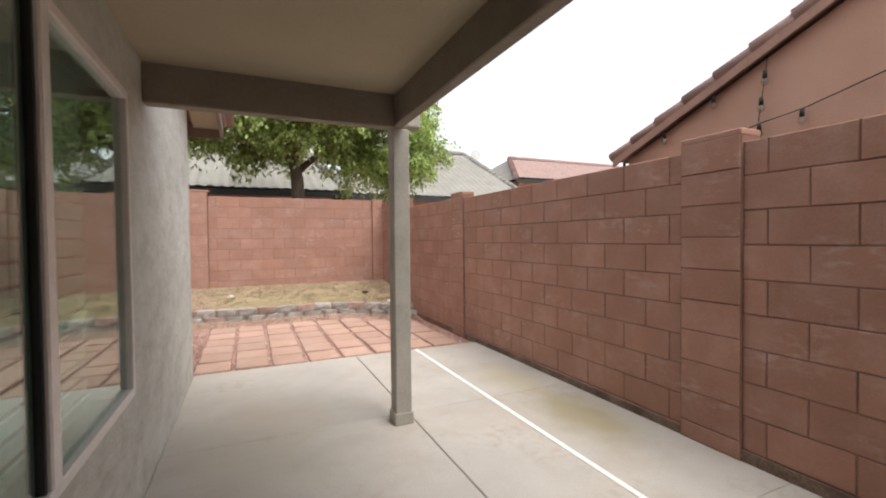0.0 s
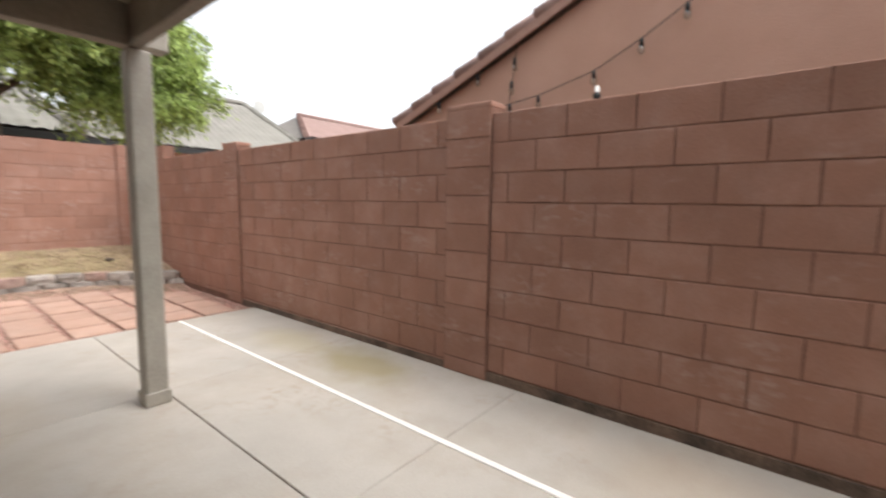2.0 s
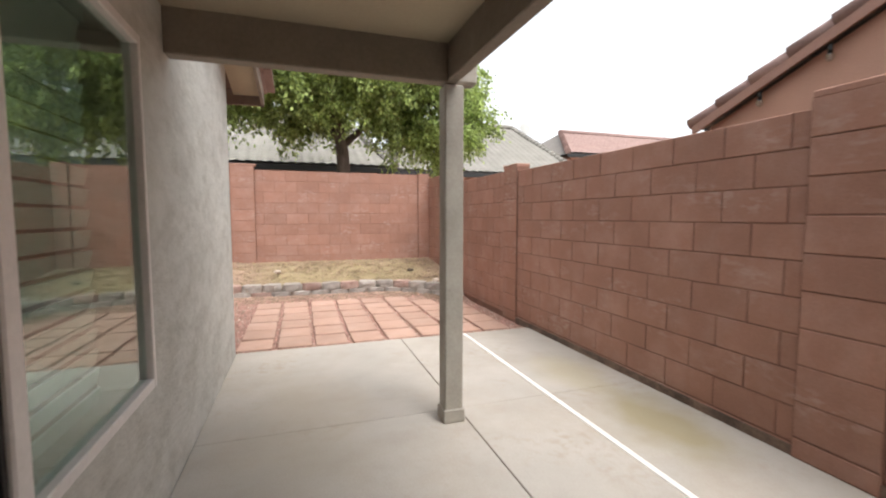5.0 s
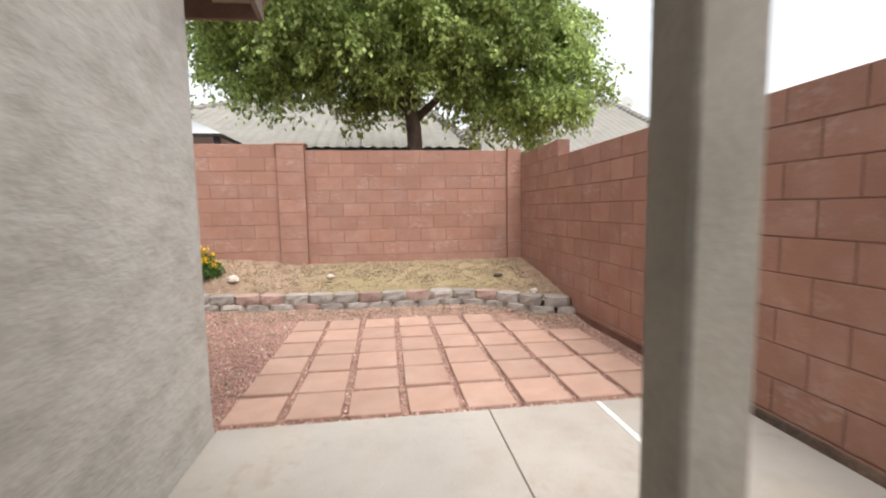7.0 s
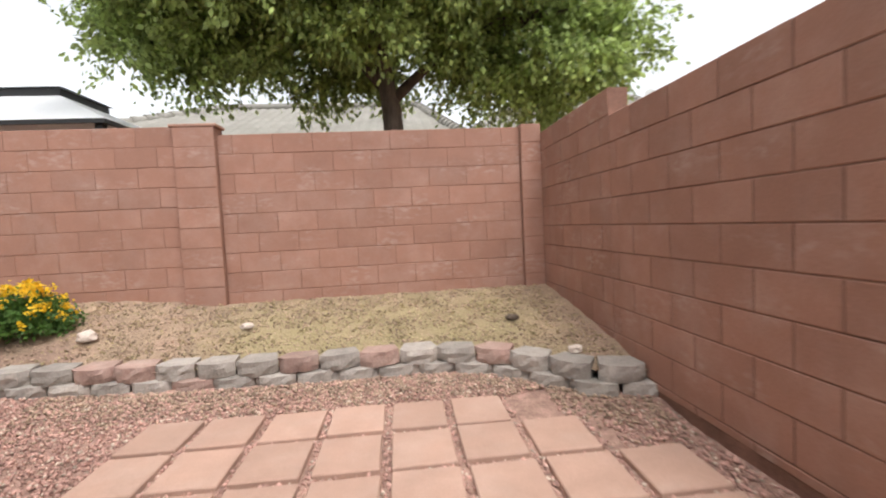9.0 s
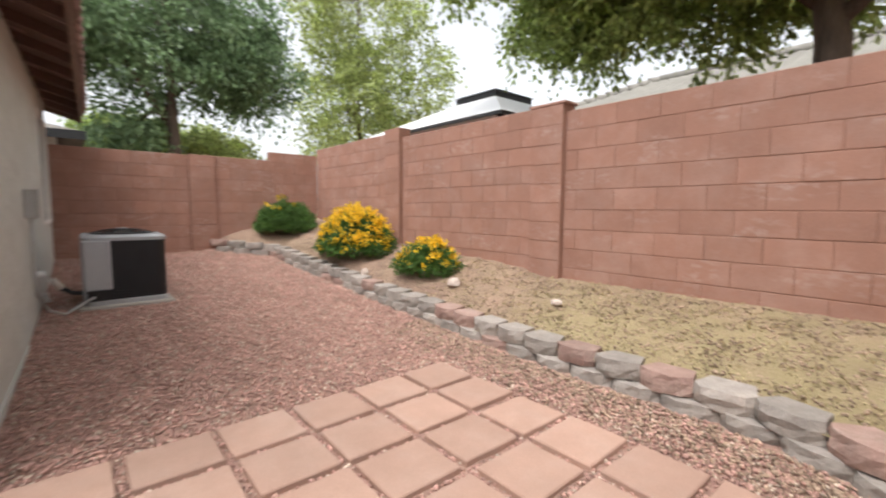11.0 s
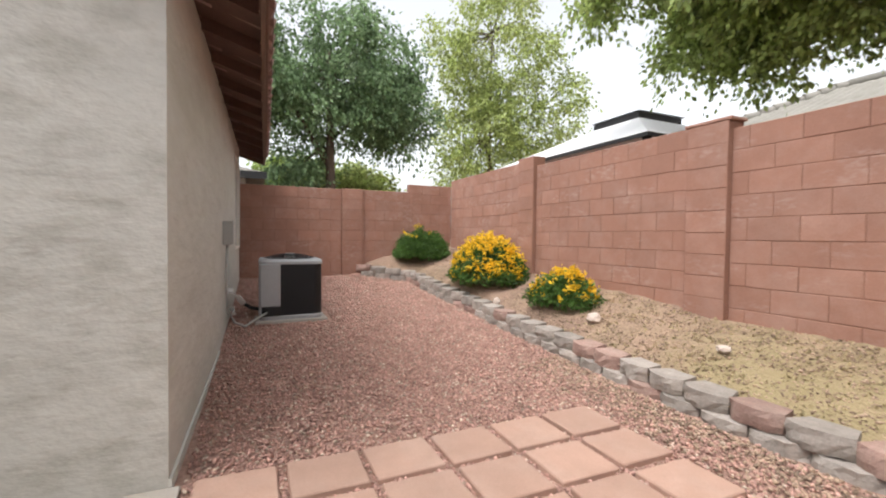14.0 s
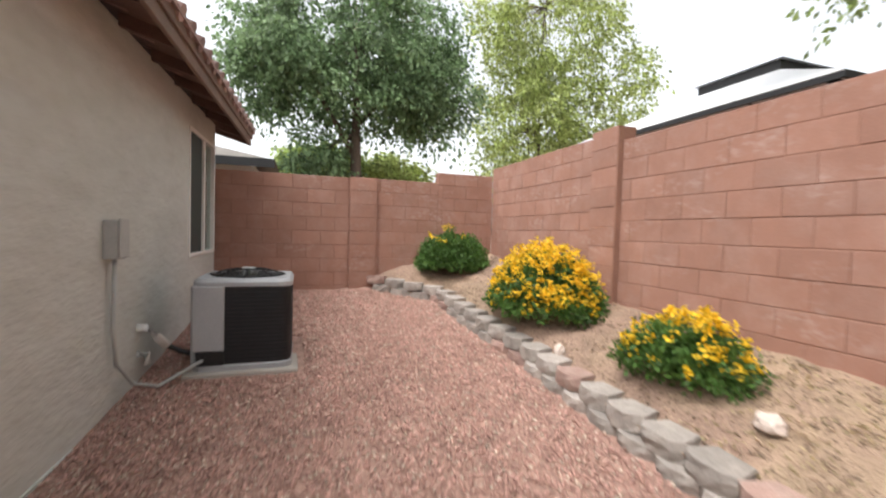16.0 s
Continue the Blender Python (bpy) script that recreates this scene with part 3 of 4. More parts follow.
part("cable", tube(bmesh.new(), rake_line + [(LX - 0.02, 2.86, 2.42)], 0.006, 5), M_BLACK, lights)
for x, y, z in cable[1:6] + rake_line[:3] + [(LX - 0.02, 2.8, 2.9), (LX - 0.02, 2.83, 2.65)]:
    socket = part("socket", tube(bmesh.new(), [(x - 0.01, y, z), (x - 0.01, y, z - 0.075)], [0.017, 0.022], 8), M_BLACK, lights)
    part("bulb", tube(bmesh.new(), [(x - 0.01, y, z - 0.075), (x - 0.01, y, z - 0.1), (x - 0.01, y, z - 0.13), (x - 0.01, y, z - 0.15)], [0.02, 0.035, 0.03, 0.006], 8), M_BULB, socket, "clear glass bulb")
umb = thing("folded_umbrella", "folded teal and white patio umbrella with black tip", "umbrella", (4.3, 1.62, -0.12))
part("pole", tube(bmesh.new(), [(4.3, 1.62, -0.12), (4.3, 1.62, 2.28)], 0.02, 8), M_WHITE, umb)
part("canopy", tube(bmesh.new(), [(4.3, 1.62, 1.3), (4.3, 1.62, 1.9), (4.3, 1.62, 2.16)], [0.12, 0.09, 0.035], 10), M_TEAL, umb)
part("tip", tube(bmesh.new(), [(4.3, 1.62, 2.16), (4.3, 1.62, 2.2), (4.3, 1.62, 2.24)], [0.03, 0.035, 0.015], 8), M_BLACK, umb)


# ---- houses to the north ----
def tile_field(u_len, s_len, pu, ps):
    """Vertices (u, s, lift) and faces of a barrel-tile field; each course is stepped."""
    nu, ns = int(u_len / pu), int(s_len / ps)
    seg = 4
    prof = [(k / seg, 0.5 - 0.5 * math.cos(k / seg * math.tau)) for k in range(seg)]
    vs, fs = [], []
    row = nu * seg
    for j in range(ns):
        for e in range(2):
            for i in range(nu):
                for pk, h in prof:
                    vs.append(((i + pk) * pu, (j + e) * ps, 0.05 * h + (0.05 if e == 0 else 0.0)))
        base = j * 2 * row
        for i in range(row - 1):
            fs.append((base + i, base + i + 1, base + row + i + 1, base + row + i))
            if j:
                fs.append((base - row + i, base - row + i + 1, base + i + 1, base + i))
    return vs, fs


def hip_house(name, label, x0, x1, y0, depth, ez, slope, wall_mat, tile_mat, cut, cut_r):
    h = thing(name, label, "house", ((x0 + x1) / 2, y0 + depth / 2, -0.12))
    part("wall", boxes((x0 + 0.5, x1 - 0.5, y0 + 0.5, y0 + depth - 0.5, -0.12, ez)), wall_mat, h)
    part("fascia", boxes((x0, x1, y0, y0 + 0.04, ez - 0.16, ez + 0.02), (x1 - 0.04, x1, y0 + 0.04, y0 + depth, ez - 0.16, ez + 0.02)), M_BLACK, h)
    half = depth / 2
    rzz = ez + half * slope
    raw("roof_deck", [(x0, y0, ez), (x1, y0, ez), (x1, y0 + depth, ez), (x0, y0 + depth, ez), (x0 + cut, y0 + half, rzz), (x1 - cut_r, y0 + half, rzz)],
        [(0, 1, 5, 4), (1, 2, 5), (2, 3, 4, 5), (3, 0, 4)], M_TILE_DARK, h)
    sl = math.hypot(half, half * slope)
    vs, fs = tile_field(x1 - x0, sl, 0.3, 0.36)
    out = [(x0 + u, y0 + s / sl * half, ez + s / sl * half * slope + l + 0.02) for u, s, l in vs]
    keep = []
    for f in fs:
        c = [sum(out[i][k] for i in f) / 4 for k in range(2)]
        t = (c[1] - y0) / half
        if x0 + cut * t <= c[0] <= x1 - cut_r * t:
            keep.append(f)
    used = sorted({i for f in keep for i in f})
    idx = {k: n for n, k in enumerate(used)}
    raw("roof_tiles", [out[i] for i in used], [[idx[i] for i in f] for f in keep], tile_mat, h, "rows of barrel tiles", smooth=True)["kind"] = "stuff"
    for xa, xb in ((x0, x0 + cut), (x1, x1 - cut_r)):
        bm = bmesh.new()
        n = 22
        for i in range(n):
            p, q = i / n, (i + 1.15) / n
            tube(bm, [(xa + (xb - xa) * p, y0 + half * p, ez + half * slope * p + 0.1), (xa + (xb - xa) * q, y0 + half * q, ez + half * slope * q + 0.07)], [0.15, 0.12], 7)
        part("hip_tiles", bm, tile_mat, h)["kind"] = "stuff"
    part("ridge_tiles", tube(bmesh.new(), [(x0 + cut, y0 + half, rzz + 0.08), (x1 - cut_r, y0 + half, rzz + 0.08)], 0.14, 7), tile_mat, h)
    return h


hip_house("tiled_house", "neighbour house with a grey barrel-tile hip roof", -9.5, 3.4, 14.5, 13.0, 2.85, 0.42, M_PINK, M_TILE_GREY, 5.0, 1.1)
hip_house("tiled_house", "wide neighbour house with grey tile roof and dark eaves", 2.6, 12.1, 16.5, 12.0, 3.0, 0.52, M_PINK, M_TILE_GREY, 4.2, 0.5)
hip_house("pink_house", "far pink house with a red-brown tile roof", 12.6, 26.0, 18.5, 9.0, 4.3, 0.42, M_PINK, M_TILE_ROOF, 2.5, 2.5)
hip_house("tiled_house", "far neighbour house with a pale tile roof", -17.0, -9.6, -3.2, 8.95, 2.72, 0.25, M_STUCCO, M_TILE_DARK, 2.5, 2.5)
dish = thing("satellite_dish", "grey satellite dish on a roof", "satellite dish", (12.3, 22.3, 5.5))
bm = tube(bmesh.new(), [(12.3, 22.3, 5.45), (12.3, 22.3, 6.1)], 0.03, 6)
tube(bm, [(12.3, 22.2, 6.1), (12.3, 22.12, 6.12)], [0.12, 0.34], 12)
part("reflector", bm, M_PIPE, dish)

# gazebo behind the north wall
gz = thing("gazebo", "white fabric gazebo canopy with black trim and vented top", "gazebo", (-3.5, 11.6, -0.12))
gx, gy, gh, g0 = -3.5, 11.6, 1.85, 2.47


def pyramid(x, y, r0, r1, z0, z1):
    vs = [(x - r0, y - r0, z0), (x + r0, y - r0, z0), (x + r0, y + r0, z0), (x - r0, y + r0, z0),
          (x - r1, y - r1, z1), (x + r1, y - r1, z1), (x + r1, y + r1, z1), (x - r1, y + r1, z1)]
    return vs, [(0, 1, 5, 4), (1, 2, 6, 5), (2, 3, 7, 6), (3, 0, 4, 7), (4, 5, 6, 7)]


raw("canopy", *pyramid(gx, gy, gh, 0.42, g0, g0 + 0.70), M_CANOPY, gz)
raw("vent_top", *pyramid(gx, gy, 0.55, 0.05, g0 + 0.77, g0 + 0.87), M_CANOPY, gz, "small white fabric cap")
part("vent_mesh", boxes((gx - 0.50, gx + 0.50, gy - 0.50, gy - 0.48, g0 + 0.66, g0 + 0.765), (gx - 0.50, gx + 0.50, gy + 0.48, gy + 0.50, g0 + 0.66, g0 + 0.765),
                        (gx - 0.50, gx - 0.48, gy - 0.48, gy + 0.48, g0 + 0.66, g0 + 0.765), (gx + 0.48, gx + 0.50, gy - 0.48, gy + 0.48, g0 + 0.66, g0 + 0.765)), M_BLACK, gz, "black vent band")
part("finial", tube(bmesh.new(), [(gx, gy, g0 + 0.84), (gx, gy, g0 + 0.95)], [0.05, 0.03], 8), M_BLACK, gz)
part("valance", boxes((gx - gh, gx + gh, gy - gh, gy - gh + 0.03, g0 - 0.05, g0 - 0.004), (gx - gh, gx + gh, gy + gh - 0.03, gy + gh, g0 - 0.05, g0 - 0.004),
                      (gx - gh, gx - gh + 0.03, gy - gh + 0.03, gy + gh - 0.03, g0 - 0.05, g0 - 0.004), (gx + gh - 0.03, gx + gh, gy - gh + 0.03, gy + gh - 0.03, g0 - 0.05, g0 - 0.004)), M_BLACK, gz)
for sx in (-1, 1):
    for sy in (-1, 1):
        part("leg", boxes((gx + sx * (gh - 0.1) - 0.04, gx + sx * (gh - 0.1) + 0.04, gy + sy * (gh - 0.1) - 0.04, gy + sy * (gh - 0.1) + 0.04, -0.12, g0 - 0.04)), M_BLACK, gz)


# ---- trees and shrubs ----
def leaf_cloud(centres, radii, per, size, seed, squash=0.8, droop=0.0, twigs=0):
    """Small bent leaves in clumps, loose or strung along drooping twigs: arrays of vertices and faces."""
    r = np.random.default_rng(seed)
    k = len(centres)
    n = k * per
    c = np.repeat(np.array(centres, float), per, axis=0)
    rad = np.repeat(np.array(radii, float), per)
    if twigs:
        td = r.normal(size=(k, twigs, 3))
        td /= np.linalg.norm(td, axis=2)[:, :, None]
        d = td[np.repeat(np.arange(k), per), r.integers(0, twigs, n)]
        q = r.random(n) ** 0.7
        p = c + d * (rad * q)[:, None] * np.array([1.15, 1.15, squash]) + r.normal(size=(n, 3)) * size * 0.75
        p[:, 2] -= droop * rad * q ** 2
        a = d + r.normal(size=(n, 3)) * 0.55
        a[:, 2] -= 0.5 + droop
    else:
        d = r.normal(size=(n, 3))
        d /= np.linalg.norm(d, axis=1)[:, None]
        p = c + d * (rad * r.random(n) ** 0.45)[:, None] * np.array([1, 1, squash])
        p[:, 2] -= droop * np.abs(r.normal(size=n)) * rad
        a = r.normal(size=(n, 3))
        a[:, 2] -= 0.4
    a /= np.linalg.norm(a, axis=1)[:, None]
    b = np.cross(a, r.normal(size=(n, 3)))
    b /= np.linalg.norm(b, axis=1)[:, None]
    s = size * (0.6 + 0.8 * r.random(n))[:, None]
    nrm = np.cross(a, b)
    v = np.stack([p, p + a * s * 0.5 + b * s * 0.3 + nrm * s * 0.08, p + a * s, p + a * s * 0.5 - b * s * 0.3 + nrm * s * 0.08], axis=1).reshape(-1, 3)
    f = np.arange(4 * n).reshape(-1, 4)
    return v, f


def np_mesh(name, v, f, material, parent, label=""):
    me = bpy.data.meshes.new(name)
    me.vertices.add(len(v))
    me.vertices.foreach_set("co", np.asarray(v, np.float32).ravel())
    k = f.shape[1]
    me.loops.add(f.size)
    me.loops.foreach_set("vertex_index", f.ravel().astype(np.int32))
    me.polygons.add(len(f))
    me.polygons.foreach_set("loop_start", np.arange(0, f.size, k, dtype=np.int32))
    me.update(calc_edges=True)
    return link_mesh(name, me, material, parent, label)


def tree(name, label, base, trunk_h, trunk_r, lobes, clump_r, per, size, material, seed, droop=0.3, twigs=14):
    """lobes: (centre, radii, number of leaf clumps) of the masses that make up an uneven crown."""
    r = np.random.default_rng(seed)
    t = thing(name, label, "tree", base)
    bm = bmesh.new()
    b = Vector(base)
    fork = b + Vector((0, 0, trunk_h))
    tip = Vector(lobes[0][0]) + Vector((0, 0, lobes[0][1][2] * 0.5))
    mid = (b + fork) / 2 + Vector((0.05, 0.03, 0))
    tube(bm, [b, mid, fork, (fork + tip) / 2 + Vector((0.1, 0, 0)), tip], [trunk_r * 1.2, trunk_r, trunk_r * 0.85, trunk_r * 0.5, trunk_r * 0.15], 10)
    cs, rs = [], []
    for (cx, cy, cz), (rx, ry_, rz_), count in lobes:
        hub = Vector((cx, cy, cz))
        limb = fork + (tip - fork) * (0.3 * r.random())
        tube(bm, [limb, (limb + hub) / 2 + Vector((0, 0, 0.15 * (hub - limb).length)), hub], [trunk_r * 0.5, trunk_r * 0.3, trunk_r * 0.15], 7)
        for i in range(count):
            d = r.normal(size=3)
            d /= np.linalg.norm(d)
            q = 0.3 + 0.7 * r.random() ** 0.5
            c = (cx + d[0] * rx * q, cy + d[1] * ry_ * q, cz + d[2] * rz_ * q)
            cs.append(c)
            rs.append(clump_r * (0.6 + 0.8 * r.random() ** 1.5))
            if i % 5 == 0:
                e = Vector(c)
                tube(bm, [hub, (hub + e) / 2 + Vector((0, 0, 0.1 * (e - hub).length)), e], [trunk_r * 0.16, trunk_r * 0.1, trunk_r * 0.04], 5)
    part("trunk", bm, M_BARK, t)
    v, f = leaf_cloud(cs, rs, per, size, seed + 1, 0.75, droop, twigs)
    np_mesh("crown", v, f, material, t, "crown of small leaves on drooping twigs")["kind"] = "stuff"
    return t


tree("shade_tree", "spreading green shade tree with a dark trunk", (1.42, 11.0, -0.12), 2.9, 0.17,
     [((0.8, 11.0, 4.75), (3.0, 2.4, 1.55), 260), ((-1.2, 10.8, 4.75), (1.8, 2.0, 1.3), 100), ((3.5, 11.0, 4.1), (1.45, 1.7, 1.35), 120), ((1.2, 11.0, 6.1), (2.7, 2.2, 1.2), 110)],
     0.52, 330, 0.085, M_LEAF, 11, 0.5, 12)
tree("dark_tree", "round dark green tree behind the wall", (-12.5, 7.8, -0.12), 3.0, 0.19,
     [((-12.5, 7.7, 6.6), (2.7, 3.0, 2.4), 140), ((-12.4, 5.6, 5.9), (1.6, 1.4, 1.4), 60), ((-12.3, 9.8, 5.7), (1.6, 1.5, 1.4), 60), ((-12.6, 6.7, 3.2), (0.6, 0.7, 0.8), 14)],
     0.7, 170, 0.135, M_LEAF_D, 21, 0.6, 12)
tree("feathery_tree", "tall airy yellow-green tree", (-15.5, 15.6, -0.12), 4.5, 0.14,
     [((-15.8, 15.2, 5.6), (2.6, 2.4, 3.6), 130), ((-15.5, 15.6, 10.6), (3.0, 2.8, 3.6), 110), ((-14.2, 17.6, 7.0), (1.6, 1.8, 3.4), 50)],
     0.8, 115, 0.15, M_LEAF_Y, 31, 0.7, 10)
tree("background_tree", "low bright green tree beyond the wall", (-17.5, 9.3, -0.12), 1.8, 0.15, [((-17.5, 9.3, 3.0), (3.0, 2.2, 1.2), 120)], 0.6, 150, 0.17, M_LEAF_Y, 41, 0.3)
tree("background_tree", "low green shrubby tree beyond the wall", (-16.0, 6.9, -0.12), 1.8, 0.15, [((-16.0, 7.0, 3.0), (1.8, 1.7, 1.3), 110)], 0.55, 150, 0.17, M_LEAF, 43, 0.3)


def shrub(label, c, rx, ry_, h, n_clump, per, leaf, flowers, seed):
    r = np.random.default_rng(seed)
    z0 = bed_z(c[0], c[1]) - 0.03
    s = thing("flowering_shrub", label, "shrub", (c[0], c[1], z0))
    cs, rs, tips = [], [], []
    for _ in range(n_clump):
        a, q = r.random() * math.tau, r.random() ** 0.5
        zt = (1 - q ** 2.2) ** 0.5 * h * (0.75 + 0.3 * r.random())
        cs.append((c[0] + rx * q * math.cos(a), c[1] + ry_ * q * math.sin(a), z0 + max(0.07, zt * (0.35 + 0.6 * r.random()))))
        rs.append(0.11)
    bm = bmesh.new()
    for k in range(0, n_clump, 6):
        tube(bm, [(c[0] + 0.05 * r.normal(), c[1] + 0.05 * r.normal(), z0), cs[k]], [0.008, 0.004], 5)
    part("stems", bm, M_BARK, s)
    v, f = leaf_cloud(cs, rs, per, leaf, seed + 1, 0.9, 0.1)
    np_mesh("foliage", v, f, M_LEAF_B, s)["kind"] = "stuff"
    fv, ff = [], []
    for _ in range(flowers):
        a, e = r.random() * math.tau, math.acos(r.random() ** 0.8)
        k = 0.86 + 0.22 * r.random()
        p = np.array((c[0] + rx * k * math.sin(e) * math.cos(a), c[1] + ry_ * k * math.sin(e) * math.sin(a), z0 + 0.04 + h * k * math.cos(e)))
        for _ in range(9):
            o = p + r.normal(size=3) * 0.02
            n = len(fv)
            R = 0.0155 * (0.7 + 0.6 * r.random())
            ax = r.normal(size=3)
            ax[2] += 0.8
            ax /= np.linalg.norm(ax)
            u = np.cross(ax, (0.3, 0.9, 0.1))
            u /= np.linalg.norm(u)
            w = np.cross(ax, u)
            fv.append(o + ax * R * 0.5)
            fv += [o + R * (math.cos(q * math.tau / 5) * u + math.sin(q * math.tau / 5) * w) for q in range(5)]
            ff += [(n, n + 1 + q, n + 1 + (q + 1) % 5) for q in range(5)]
    np_mesh("blossom", np.array(fv), np.array(ff), M_FLOWER, s, "clusters of golden yellow flowers")["kind"] = "stuff"


shrub("small lantana shrub with scattered golden yellow flowers", (-1.86, 8.70), 0.43, 0.33, 0.38, 150, 42, 0.04, 110, 51)
shrub("large lantana shrub covered in golden yellow flowers", (-3.64, 8.70), 0.72, 0.48, 0.64, 330, 60, 0.045, 520, 52)
shrub("rounded dark green shrub with a few yellow flowers", (-5.78, 8.45), 0.42, 0.5, 0.56, 360, 80, 0.04, 14, 53)


def rock(label, c, size, seed, material=M_ROCK):
    r = np.random.default_rng(seed)
    bm = bmesh.new()
    bmesh.ops.create_icosphere(bm, subdivisions=2, radius=1.0)
    for v in bm.verts:
        v.co = v.co * (1 + 0.45 * noise.noise(v.co * 1.6 + Vector((seed, 0, 0))))
        v.co = Vector((v.co.x * size[0], v.co.y * size[1], v.co.z * size[2])) + Vector((c[0], c[1], bed_z(c[0], c[1]) + size[2] * 0.55))
    ob = part("rock", bm, material)
    tagged(ob, label, "rock")


rock("pale pinkish rock lying on the raised bed", (-1.2, 8.53), (0.085, 0.06, 0.05), 3)
rock("small white rock beside the lantana", (-2.82, 8.38), (0.045, 0.045, 0.055), 5)
rock("small white rock on the raised bed", (0.05, 8.62), (0.06, 0.04, 0.03), 8)
rock("dark small rock on the raised bed", (2.35, 8.3), (0.06, 0.045, 0.028), 9, M_BARK)
rock("white stone on the border", (2.62, 7.62), (0.05, 0.04, 0.035), 10)

# ---- air conditioner ----
def rounded(x0, x1, y0, y1, z0, z1, r, inset=0.0):
    """A plate or drum with rounded corners in plan; the top may draw in."""
    bm = bmesh.new()
    rings = []
    for z, d in ((z0, 0.0), (z1 - inset, 0.0), (z1, inset)) if inset else ((z0, 0.0), (z1, 0.0)):
        ring = []
        for cx, cy, a0_ in ((x1 - r, y1 - r, 0), (x0 + r, y1 - r, 90), (x0 + r, y0 + r, 180), (x1 - r, y0 + r, 270)):
            for q in range(5):
                a = radians(a0_ + q * 22.5)
                ring.append(bm.verts.new((cx + (r - d) * math.cos(a), cy + (r - d) * math.sin(a), z)))
        rings.append(ring)
    for lo, hi in zip(rings, rings[1:]):
        for q in range(20):
            bm.faces.new((lo[q], lo[(q + 1) % 20], hi[(q + 1) % 20], hi[q]))
    bm.faces.new(rings[0][::-1])
    bm.faces.new(rings[-1])
    return bm


ax0, ax1, ay0, ay1 = -4.22, -3.46, 5.47, 6.22
az = gravel_z(-3.6) - 0.06
ac = thing("air_conditioner", "grey outdoor air conditioner with dark coil grilles on a pad", "air conditioner", ((ax0 + ax1) / 2, (ay0 + ay1) / 2, az + 0.05))
pad = tagged(part("equipment_pad", boxes((ax0 - 0.05, ax1 + 0.05, ay0 - 0.05, ay1 + 0.05, az - 0.1, az + 0.05), bevel=0.012), M_CONC), "pale concrete pad under the air conditioner", "pad")
a0, a1 = az + 0.05, az + 0.80
part("base_pan", rounded(ax0, ax1, ay0, ay1, a0, a0 + 0.05, 0.1, 0.01), M_ACGREY, ac)
part("coil_core", rounded(ax0 + 0.012, ax1 - 0.012, ay0 + 0.012, ay1 - 0.012, a0 + 0.05, a1 - 0.07, 0.1), M_ACDARK, ac)
cap = part("top_cap", rounded(ax0, ax1, ay0, ay1, a1 - 0.075, a1 - 0.015, 0.11, 0.025), M_ACGREY, ac)
part("service_panel", boxes((ax1 - 0.03, ax1 + 0.006, ay0 + 0.01, ay0 + 0.24, a0 + 0.16, a1 - 0.07), (ax1 - 0.12, ax1 - 0.03, ay0 - 0.004, ay0 + 0.03, a0 + 0.05, a1 - 0.07), bevel=0.01), M_ACGREY, ac)
# solid black plate paints the shade of the valve recess
part("valve_recess", boxes((ax1 - 0.02, ax1 + 0.003, ay0 + 0.04, ay0 + 0.24, a0 + 0.05, a0 + 0.16)), M_BLACK, ac)
for i in range(19):
    z = a0 + 0.07 + i * 0.0325
    if z < a1 - 0.085:
        part("louvre", rounded(ax0 + 0.004, ax1 - 0.004, ay0 + 0.004, ay1 - 0.004, z, z + 0.007, 0.105), M_ACDARK, ac)
cxm, cym = (ax0 + ax1) / 2, (ay0 + ay1) / 2
for k in range(6):
    rr = 0.06 + k * 0.045
    ring = [(cxm + rr * math.cos(q * math.tau / 28), cym + rr * math.sin(q * math.tau / 28), a1 + 0.04 - 0.045 * (k / 5) ** 2) for q in range(29)]
    part("fan_guard_ring", tube(bmesh.new(), ring, 0.005, 4), M_ACDARK, cap)
for q in range(8):
    a = q * math.tau / 8
    part("fan_guard_spoke", tube(bmesh.new(), [(cxm, cym, a1 + 0.04), (cxm + 0.17 * math.cos(a), cym + 0.17 * math.sin(a), a1 + 0.03), (cxm + 0.31 * math.cos(a), cym + 0.31 * math.sin(a), a1 - 0.01)], 0.005, 4), M_ACDARK, cap)
# flat dark disc paints the shade inside the fan opening
part("fan_well", tube(bmesh.new(), [(cxm, cym, a1 - 0.03), (cxm, cym, a1 - 0.014)], 0.3, 28), M_ACDARK, cap)
part("fan_hub", tube(bmesh.new(), [(cxm, cym, a1 - 0.02), (cxm, cym, a1 + 0.048)], [0.075, 0.06], 14), M_PIPE, cap)

# disconnect box, conduit and refrigerant lines on the wall
bxl = tagged(thing("disconnect_box", "grey electrical disconnect box on the stucco wall", "electrical box", tuple(HN @ Vector((-2.9, 0.05, 1.05)))))
body = part("box_body", boxes((-2.86, -2.73, 0.0, 0.085, 1.05, 1.30), bevel=0.008, m=HN), M_PIPE, bxl)
part("box_cover", boxes((-2.865, -2.725, 0.085, 0.10, 1.06, 1.31), bevel=0.006, m=HN), M_PIPE, body)
part("cover_plate", boxes((-3.06, -2.9, 0.0, 0.006, 1.09, 1.29), m=HN), M_STUCCO_N, bxl)
cond = [HN @ Vector(p) for p in ((-2.8, 0.04, 1.06), (-2.8, 0.03, 0.6), (-2.82, 0.04, 0.36), (-2.92, 0.1, 0.2), (-3.08, 0.2, 0.12))] + [Vector((ax1 - 0.02, ay0 + 0.1, a0 + 0.1))]
part("conduit", tube(bmesh.new(), cond, 0.014, 8), M_PIPE, bxl)
